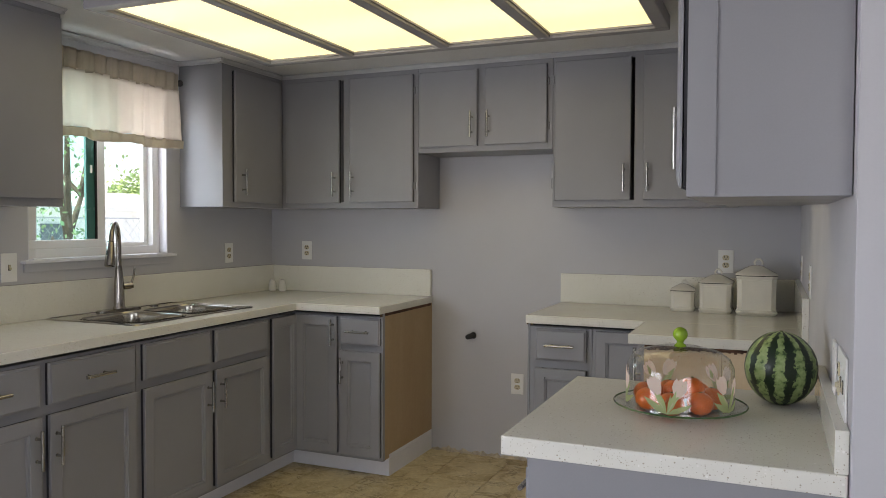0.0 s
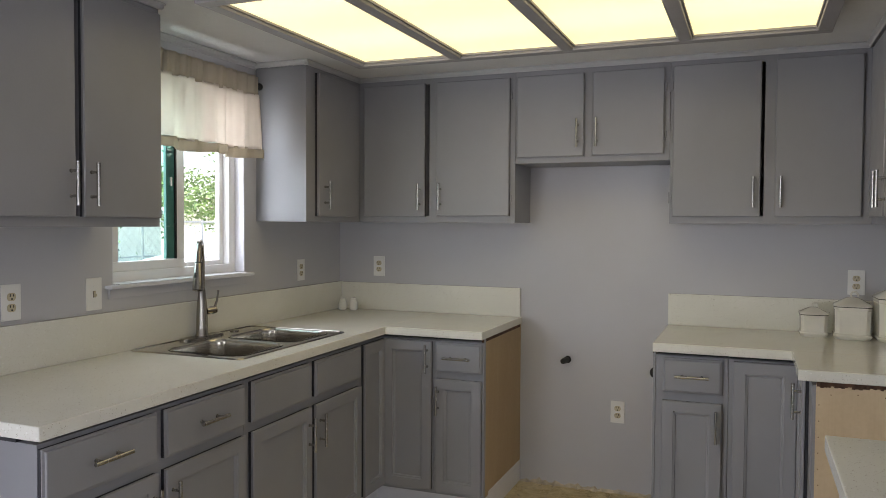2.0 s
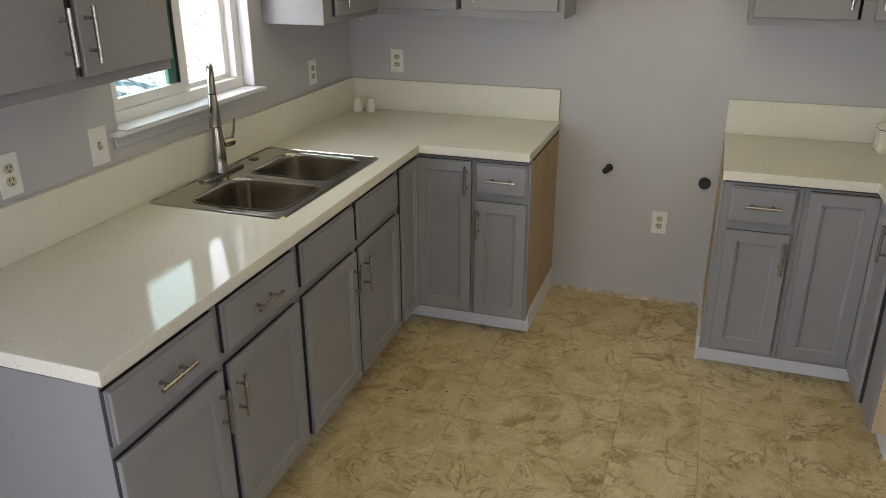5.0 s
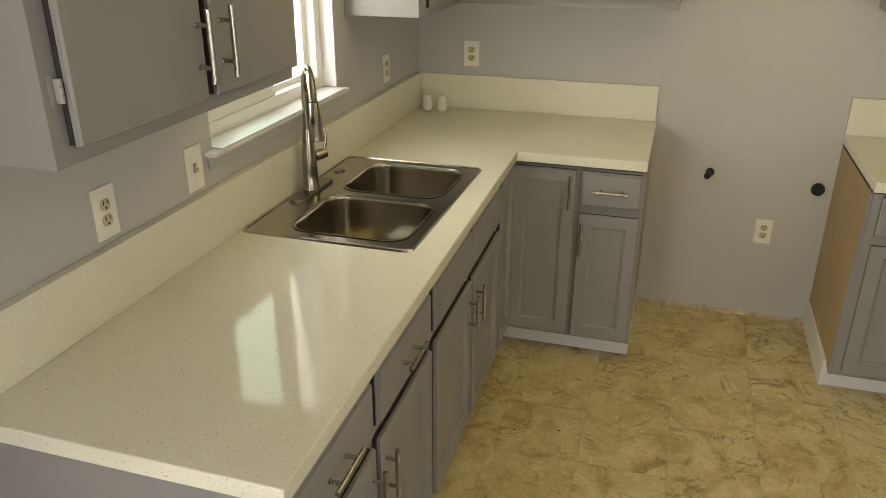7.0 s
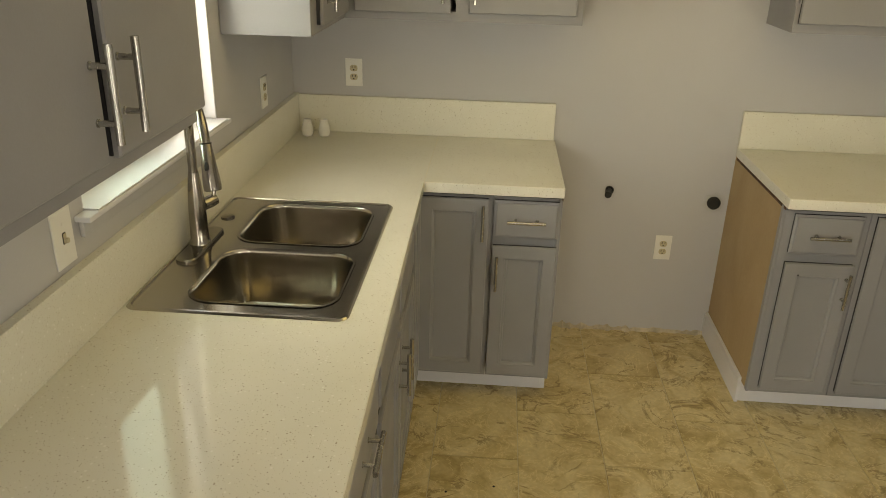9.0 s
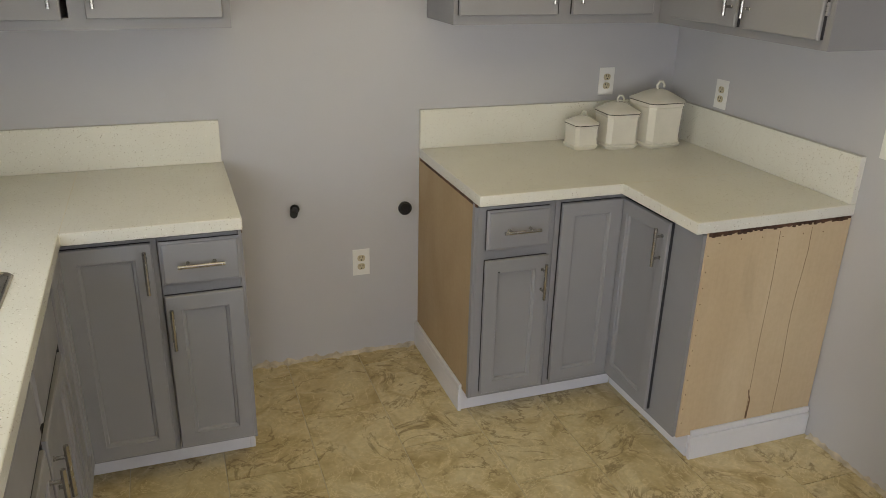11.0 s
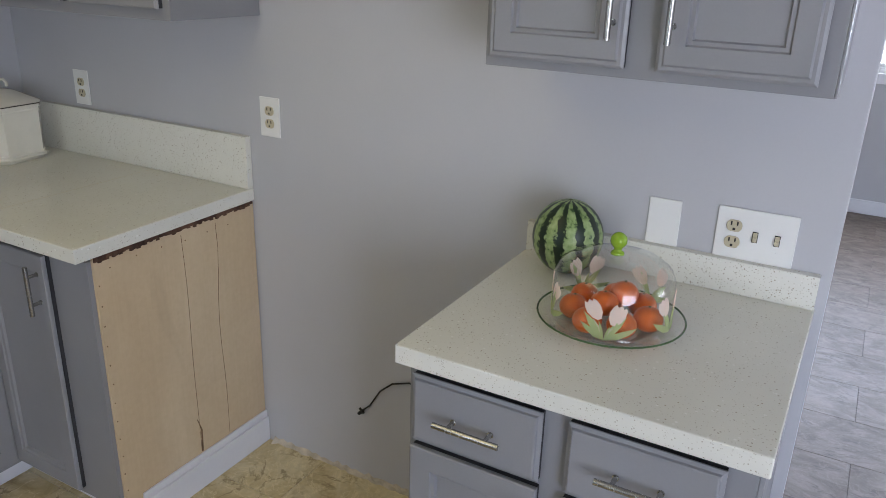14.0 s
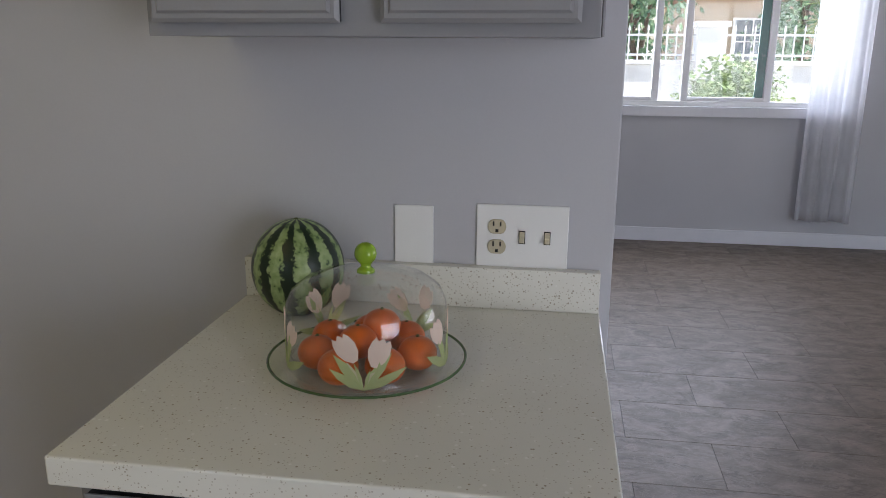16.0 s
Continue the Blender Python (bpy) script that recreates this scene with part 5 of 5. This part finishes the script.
bars_part("window_sill", ew, [(lu0 - 0.03, lu1 + 0.03, 0.905, 0.9745)], 0.0005, 0.022, M_TRIM, win, "white painted sill and trim", 0.004)
bars_part("side_trim", ew, [(lu0 - 0.05, lu0 - 0.0005, 0.975, lv1 + 0.04), (lu1 + 0.0005, lu1 + 0.05, 0.975, lv1 + 0.04)], 0.0005, 0.016, M_TRIM, win, "", 0.003)

cur = thing("long_curtain", (XE - 0.08, 0.03, 0.2), "long white curtain panel hanging beside the living room window", "curtain")
cf = face("W", XE - 0.085)
thicken(part("fabric", draped(bmesh.new(), cf, -0.150, 0.215, 0.205, 2.155, 0.030, 3.3, 8, 24), M_DRAPE, cur), 0.0015)
rod = thing("curtain_rod", (XE - 0.08, 0.9, 2.16), "thin curtain rod above the living room window", "curtain rod")
part("rod", cyl(bmesh.new(), (XE - 0.085, -0.30, 2.165), (XE - 0.085, 2.8, 2.165), 0.009), M_NICKEL, rod, "", True)
for y in (-0.25, 2.75):
    part("bracket", box(bmesh.new(), XE - 0.088, XE - 0.0005, y - 0.006, y + 0.006, 2.145, 2.154, 0.001), M_NICKEL, rod)


# Door frames for the two added openings, out of view.
def fill_opening(name, place, o, at):
    bm = bmesh.new()
    m = (o[0] + o[1]) / 2
    for u0, u1, v0, v1 in ((o[0], o[1], o[2], o[2] + 0.06), (o[0], o[1], o[3] - 0.06, o[3]), (o[0], o[0] + 0.06, o[2] + 0.06, o[3] - 0.06),
                           (o[1] - 0.06, o[1], o[2] + 0.06, o[3] - 0.06), (m - 0.03, m + 0.03, o[2] + 0.06, o[3] - 0.06)):
        slab(bm, place, u0, u1, v0, v1, -0.09, -0.03, 0.003)
    return whole(name, bm, M_VINYL, at, "white door frame added in an unseen opening", "door", kind="structure")


fill_opening("door_1", face("E", XW), SW, (XW, -0.75, 0.05))
fill_opening("door_2", face("N", YS), EW, (1.6, YS, 0.05))

# ---- outdoors ----
GZ = -0.35
bm = bmesh.new()
n = 40
grid = [[bm.verts.new((-400 + 800 * (i / n), -400 + 800 * (j / n), GZ)) for j in range(n + 1)] for i in range(n + 1)]
for i in range(n):
    for j in range(n):
        bm.faces.new((grid[i][j], grid[i + 1][j], grid[i + 1][j + 1], grid[i][j + 1]))
whole("ground", bm, M_GROUND, (0, 0, 0), "pale sandy gravel ground outside", "ground", kind="structure")


def leaf_cloud(bm, centre, radii, count, size, rnd, droop=0.0):
    """Many small bent leaves scattered through an uneven cloud."""
    cx, cy, cz = centre
    for _ in range(count):
        d = Vector((rnd.gauss(0, 1), rnd.gauss(0, 1), rnd.gauss(0, 1))).normalized()
        k = rnd.uniform(0.45, 1.0) * (0.8 + 0.35 * noise.noise(d * 2.3 + Vector(centre)))
        p = Vector((cx + d.x * radii[0] * k, cy + d.y * radii[1] * k, cz + d.z * radii[2] * k))
        a = Vector((rnd.gauss(0, 1), rnd.gauss(0, 1), rnd.gauss(0, 0.5) - droop)).normalized()
        b = a.cross(Vector((rnd.gauss(0, 1), rnd.gauss(0, 1), rnd.gauss(0, 1)))).normalized()
        s = size * rnd.uniform(0.6, 1.3)
        q = [p, p + a * s * 0.5 + b * s * 0.28, p + a * s, p + a * s * 0.5 - b * s * 0.28]
        bm.faces.new([bm.verts.new(v) for v in q])


def tree(name, at, height, spread, material, label, seed, count=2600, size=0.16, droop=0.0, low=0.35):
    rnd = random.Random(seed)
    x, y, z = at
    ob = thing(name, at, label, "tree", "trees outside")
    bm = bmesh.new()
    lean = [(x + 0.06 * k * rnd.uniform(-1, 1), y + 0.06 * k * rnd.uniform(-1, 1), z - 0.05 + height * 0.62 * k / 5) for k in range(6)]
    tube(bm, lean, [0.05 * height * (0.62 - 0.09 * k) * 0.6 for k in range(6)], 9)
    tips = []
    for k in range(9):
        a = rnd.uniform(0, 6.28)
        s = Vector(lean[2 + k % 4])
        t = s + Vector((math.cos(a) * spread * rnd.uniform(0.4, 0.8), math.sin(a) * spread * rnd.uniform(0.4, 0.8), height * rnd.uniform(0.12, 0.36)))
        mid = (s + t) / 2 + Vector((0, 0, 0.05 * height))
        tube(bm, [s, mid, t], [0.012 * height, 0.008 * height, 0.003 * height], 7)
        tips.append(t)
    part("trunk", bm, M_BARK, ob, "", True)
    bm = bmesh.new()
    tips += [Vector((x, y, z + height * 0.85)), Vector((x, y, z + height * low))]
    for t in tips:
        leaf_cloud(bm, t, (spread * 0.6, spread * 0.6, height * 0.24), count // len(tips), size, rnd, droop)
    part("crown", bm, material, ob)
    return ob


# the yard beyond the sink
def gravel_heap(cx, cy, rx, ry, height, label):
    bm = bmesh.new()
    n = 46
    grid = []
    for i in range(n + 1):
        row = []
        for j in range(n + 1):
            u, v = i / n * 2 - 1, j / n * 2 - 1
            h = max(0, 1 - u * u * 0.9 - v * v * 0.9)
            h = height * h ** 0.8 + 0.10 * noise.noise((u * 4 + cx, v * 6, 0)) * min(1, 4 * h) + 0.05 * random.uniform(-1, 1) * min(1, 5 * h)
            row.append(bm.verts.new((cx + rx * u, cy + ry * v, GZ - 0.02 + max(0, h))))
        grid.append(row)
    for i in range(n):
        for j in range(n):
            bm.faces.new((grid[i][j], grid[i + 1][j], grid[i + 1][j + 1], grid[i][j + 1]))
    whole("gravel_heap", bm, M_GRAVEL, (cx, cy, GZ), label, "gravel heap", kind="stuff")


gravel_heap(-9.5, 8.6, 2.4, 4.2, 1.15, "broad heap of white gravel in the yard")
gravel_heap(-12.4, 18.0, 1.8, 9.0, 1.30, "long bank of white gravel along the yard fence")

fence = thing("wire_fence", (-14.5, 12, GZ), "galvanised wire fence at the back of the yard", "fence")
for k in range(11):
    y = 4 + 2.2 * k
    part("post", cyl(bmesh.new(), (-14.5, y, GZ - 0.05), (-14.5, y, 1.5), 0.03, sides=8), M_GALV, fence)
for z in (1.45, 0.6, -0.15):
    part("rail", cyl(bmesh.new(), (-14.5, 3.8, z), (-14.5, 26.4, z), 0.018, sides=6), M_GALV, fence)
bm = bmesh.new()
for k in range(100):
    y = 4 + 0.22 * k
    for s in (-1, 1):
        cyl(bm, (-14.5, y, GZ + 0.05), (-14.5, y + s * 1.7, 1.44), 0.004, sides=4, caps=False)
part("wire_mesh", bm, M_GALV, fence)

shed = thing("white_shed", (-24, 20, GZ), "low white outbuilding with a dark window behind the fence", "shed")
part("wall", box(bmesh.new(), -26, -22, 15.5, 24, GZ, 1.75), M_WHITEWALL, shed)
bm = bmesh.new()
loft(bm, [[(-26.3, y, 1.75), (-21.7, y, 1.75), (-21.7, y, 1.9), (-24, y, 2.5), (-26.3, y, 1.9)] for y in (15.2, 24.3)], True, True, True)
part("roof", bm, M_WHITEWALL, shed)
part("window", box(bmesh.new(), -21.99, -21.95, 18.2, 19.4, 0.6, 1.3), M_WINDOWDARK, shed)

tree("leafy_tree", (-20, 26.5, GZ), 5.2, 3.2, M_LEAF, "broad green tree behind the yard fence", 11, 4200, 0.2)
tree("leafy_tree", (-28, 16.5, GZ), 3.6, 2.8, M_LEAF, "broad green tree behind the yard fence", 12)
tree("leafy_tree", (-30, 24.0, GZ), 3.6, 3.0, M_LEAF, "broad green tree behind the yard fence", 13)
tree("leafy_tree", (-22, 31.0, GZ), 4.6, 2.8, M_HEDGE, "pale green tree behind the yard fence", 14, 3000, 0.2)
tree("leafy_tree", (-27.5, 28.0, GZ), 4.0, 3.0, M_HEDGE, "pale green tree far behind the yard fence", 16, 2600, 0.22)
tree("leafy_tree", (-33.0, 34.5, GZ), 4.4, 3.6, M_LEAF, "broad green tree far behind the yard fence", 17, 2600, 0.24)
tree("pepper_tree", (-8.0, 6.95, GZ), 4.2, 1.35, M_FEATHER, "slender young tree with drooping feathery leaves", 15, 1500, 0.06, 1.2)

# the street beyond the living room
street = thing("boundary_wall", (10.6, -1, GZ), "low white block wall along the front yard", "garden wall")
part("wall", box(bmesh.new(), 10.5, 10.7, -16, 14, GZ, 1.10, 0.01), M_WHITEWALL, street)
part("coping", box(bmesh.new(), 10.46, 10.74, -16, 14, 1.101, 1.16, 0.01), M_WHITEWALL, street)
iron = thing("iron_fence", (10.6, -1, 1.16), "white painted iron fence with spear points on the wall", "fence")
for z in (1.22, 1.50):
    part("rail", box(bmesh.new(), 10.585, 10.615, -12, 8, z, z + 0.03), M_IRON, iron)
bm = bmesh.new()
cyl(bm, (10.6, -6, 1.1605), (10.6, -6, 1.58), 0.010, sides=6)
cyl(bm, (10.6, -6, 1.58), (10.6, -6, 1.66), 0.022, 0.002, sides=6)
me = finish("picket", bm, M_IRON, (10.6, -1, 1.16))
for k in range(120):
    ob = new("picket", me)
    ob.parent = iron
    ob.location = (0, -5.5 + 0.135 * k, 0)
for y in (-9.2, -4.7, -0.22, 4.3):
    ob = thing("fence_pillar", (10.6, y, GZ), "square white fence pillar with a cap", "pillar", "fence pillars")
    part("shaft", box(bmesh.new(), 10.40, 10.80, y - 0.2, y + 0.2, GZ, 1.62, 0.01), M_WHITEWALL, ob)
    part("cap", box(bmesh.new(), 10.36, 10.84, y - 0.24, y + 0.24, 1.621, 1.70, 0.015), M_WHITEWALL, ob)


def shrub(at, radii, count, label, seed, material=None):
    ob = thing("garden_shrub", at, label, "shrub", "front yard shrubs")
    rnd = random.Random(seed)
    bm = bmesh.new()
    for k in range(7):
        a = rnd.uniform(0, 6.28)
        tube(bm, [at, (at[0] + 0.3 * radii[0] * math.cos(a), at[1] + 0.3 * radii[1] * math.sin(a), at[2] + radii[2]), (at[0] + 0.6 * radii[0] * math.cos(a), at[1] + 0.6 * radii[1] * math.sin(a), at[2] + 1.5 * radii[2])], [0.02, 0.014, 0.005], 6)
    part("stems", bm, M_BARK, ob)
    bm = bmesh.new()
    leaf_cloud(bm, (at[0], at[1], at[2] + radii[2]), radii, count, 0.07, rnd)
    part("leaves", bm, material or M_HEDGE, ob)


shrub((8.3, -0.15, GZ), (0.8, 0.78, 0.88), 7000, "bright green leafy shrub under the window", 21)
shrub((8.0, 0.95, GZ), (0.55, 0.50, 0.55), 2600, "bright green leafy shrub under the window", 22)
shrub((9.3, -2.3, GZ), (0.5, 0.45, 0.75), 900, "thin dry shrub by the white wall", 23, M_PALM)

house = thing("neighbour_house", (27, -6, GZ), "tan stucco house with a clay tile roof across the street", "house")
part("wall", box(bmesh.new(), 25, 33, -13, -2.2, GZ, 2.75), M_STUCCO, house)
bm = bmesh.new()
loft(bm, [[(24.3, -13.6, 2.75), (24.3, -1.6, 2.75), (24.3, -1.6, 2.92), (24.3, -13.6, 2.92)], [(29, -13.6, 2.75), (29, -1.6, 2.75), (29, -3.2, 4.9), (29, -12, 4.9)], [(33.6, -13.6, 2.75), (33.6, -1.6, 2.75), (33.6, -1.6, 2.92), (33.6, -13.6, 2.92)]], True, True, True)
roof = part("roof", bm, M_ROOF, house)
bm = bmesh.new()
for r in range(12):
    x0 = 24.3 + r * 0.39
    zz = 2.935 + r * 0.165
    for k in range(38):
        y = -13.3 + 0.31 * k
        if -13.4 + 0.13 * r < y < -1.7 - 0.13 * r:
            cyl(bm, (x0, y, zz), (x0 + 0.42, y, zz + 0.17), 0.10, 0.085, sides=6, caps=False)
part("roof_tiles", bm, M_ROOF, roof)
for y in (-4.0, -6.6, -9.6):
    w = part("window", box(bmesh.new(), 24.97, 24.995, y - 0.55, y + 0.55, 0.8, 2.1), M_WINDOWDARK, house)
    bm = bmesh.new()
    for a0, a1, b0, b1 in ((-0.62, 0.62, 0.73, 0.80), (-0.62, 0.62, 2.1, 2.17), (-0.62, -0.55, 0.8, 2.1), (0.55, 0.62, 0.8, 2.1), (-0.02, 0.02, 0.8, 2.1), (-0.55, -0.02, 1.43, 1.47), (0.02, 0.55, 1.43, 1.47)):
        box(bm, 24.94, 24.97, y + a0, y + a1, b0, b1)
    part("window_frame", bm, M_IRON, w)
house2 = thing("neighbour_house", (30, 12, GZ), "pale stucco house across the street behind trees", "house")
part("wall", box(bmesh.new(), 27, 34, 3, 20, GZ, 2.8), M_STUCCO, house2)
bm = bmesh.new()
loft(bm, [[(26.4, 2.4, 2.8), (26.4, 20.6, 2.8), (26.4, 20.6, 2.95), (26.4, 2.4, 2.95)], [(30.5, 2.4, 2.8), (30.5, 20.6, 2.8), (30.5, 18.6, 4.8), (30.5, 4.4, 4.8)], [(34.6, 2.4, 2.8), (34.6, 20.6, 2.8), (34.6, 20.6, 2.95), (34.6, 2.4, 2.95)]], True, True, True)
part("roof", bm, M_ROOF, house2)

tree("street_tree", (16.5, 0.35, GZ), 5.2, 2.0, M_LEAFTEAL, "tall dark street tree with drooping leaves", 31, 3600, 0.17, 0.8)
tree("street_tree", (18.5, -3.75, GZ), 5.0, 1.3, M_LEAFTEAL, "tall dark street tree with drooping leaves", 32, 2600, 0.17, 0.5)
tree("street_tree", (20.0, 4.2, GZ), 5.5, 2.6, M_LEAF, "broad green street tree", 33, 2600, 0.2)

palm = thing("fan_palm", (14.2, -3.2, GZ), "short yellow green fan palm beyond the white wall", "palm tree")
part("trunk", tube(bmesh.new(), [(14.2, -3.2, GZ - 0.05), (14.22, -3.2, 0.8), (14.2, -3.18, 1.75)], [0.16, 0.13, 0.12], 10), M_BARK, palm, "", True)
rnd = random.Random(41)
bm = bmesh.new()
for k in range(26):
    a, el = rnd.uniform(0, 6.28), rnd.uniform(-0.35, 1.2)
    d = Vector((math.cos(a) * math.cos(el), math.sin(a) * math.cos(el), math.sin(el)))
    s = d.cross(Vector((0, 0, 1))).normalized()
    o = Vector((14.2, -3.18, 1.75)) + d * 0.45
    for f in range(11):
        b = (f - 5) / 5 * 1.1
        w = (d * math.cos(b) + s * math.sin(b)).normalized()
        tip = o + w * 0.62 + Vector((0, 0, -0.12))
        q = w.cross(d.cross(s)).normalized() * 0.022
        bm.faces.new([bm.verts.new(v) for v in (o, o + w * 0.3 + q, tip, o + w * 0.3 - q)])
part("fronds", bm, M_PALM, palm)

# ---- floor tiles, one by one ----


def tile_mesh(w, h, t, material, name, joint=0.002):
    bm = box(bmesh.new(), -w / 2, w / 2, -h / 2, h / 2, -t, 0.0)
    top = [e for e in bm.edges if all(v.co.z > -0.0001 for v in e.verts)]
    bmesh.ops.bevel(bm, geom=top, offset=min(0.0012, 0.8 * joint), segments=1, affect="EDGES")
    return finish(name, bm, material)


def clipped(x0, x1, y0, y1, area):
    ax0, ax1, ay0, ay1 = area
    return max(x0, ax0), min(x1, ax1), max(y0, ay0), min(y1, ay1)


def lay_tiles(parent, area, pw, ph, ox, oy, along, shift, material, joint, t, skip=None):
    """Tiles pw by ph in running bond inside area, cut at its edges; whole tiles share one mesh."""
    shared = {}
    nx, ny = int((area[1] - area[0]) / pw) + 3, int((area[3] - area[2]) / ph) + 3
    i0, j0 = math.floor((area[0] - ox) / pw) - 1, math.floor((area[2] - oy) / ph) - 1
    for i in range(i0, i0 + nx + 1):
        for j in range(j0, j0 + ny + 1):
            sx = shift * (j % 2) * pw if along == "x" else 0
            sy = shift * (i % 2) * ph if along == "y" else 0
            x0, x1, y0, y1 = clipped(ox + i * pw + sx, ox + (i + 1) * pw + sx, oy + j * ph + sy, oy + (j + 1) * ph + sy, area)
            if x1 - x0 < 0.02 or y1 - y0 < 0.02 or (skip and skip((x0 + x1) / 2, (y0 + y1) / 2)):
                continue
            key = (round(x1 - x0, 3), round(y1 - y0, 3))
            if key not in shared:
                shared[key] = tile_mesh(x1 - x0 - joint, y1 - y0 - joint, t, material, "tile", joint)
            ob = new("tile", shared[key])
            ob.parent = parent
            ob.location = ((x0 + x1) / 2, (y0 + y1) / 2, 0.0)


lay_tiles(floor_kitchen, (XW, XR, 1.75, YN), 0.3125, 0.625, -2.392, 3.455, "y", 0.5, M_TILE, 0.0028, 0.0028)
floor_living = thing("floor_living", (0, 0, 0), "grey brown stone tile floor in running bond", "floor", kind="structure")
lay_tiles(floor_living, (XR + 0.115, XE, -1.6, 4.2), 0.305, 0.61, 0.98, 1.27, "y", 0.5, M_TILE2, 0.0010, 0.005)
lay_tiles(floor_living, (XW, XR + 0.1, -1.6, 1.74), 0.305, 0.61, 0.98, 1.27, "y", 0.5, M_TILE2, 0.0010, 0.005)
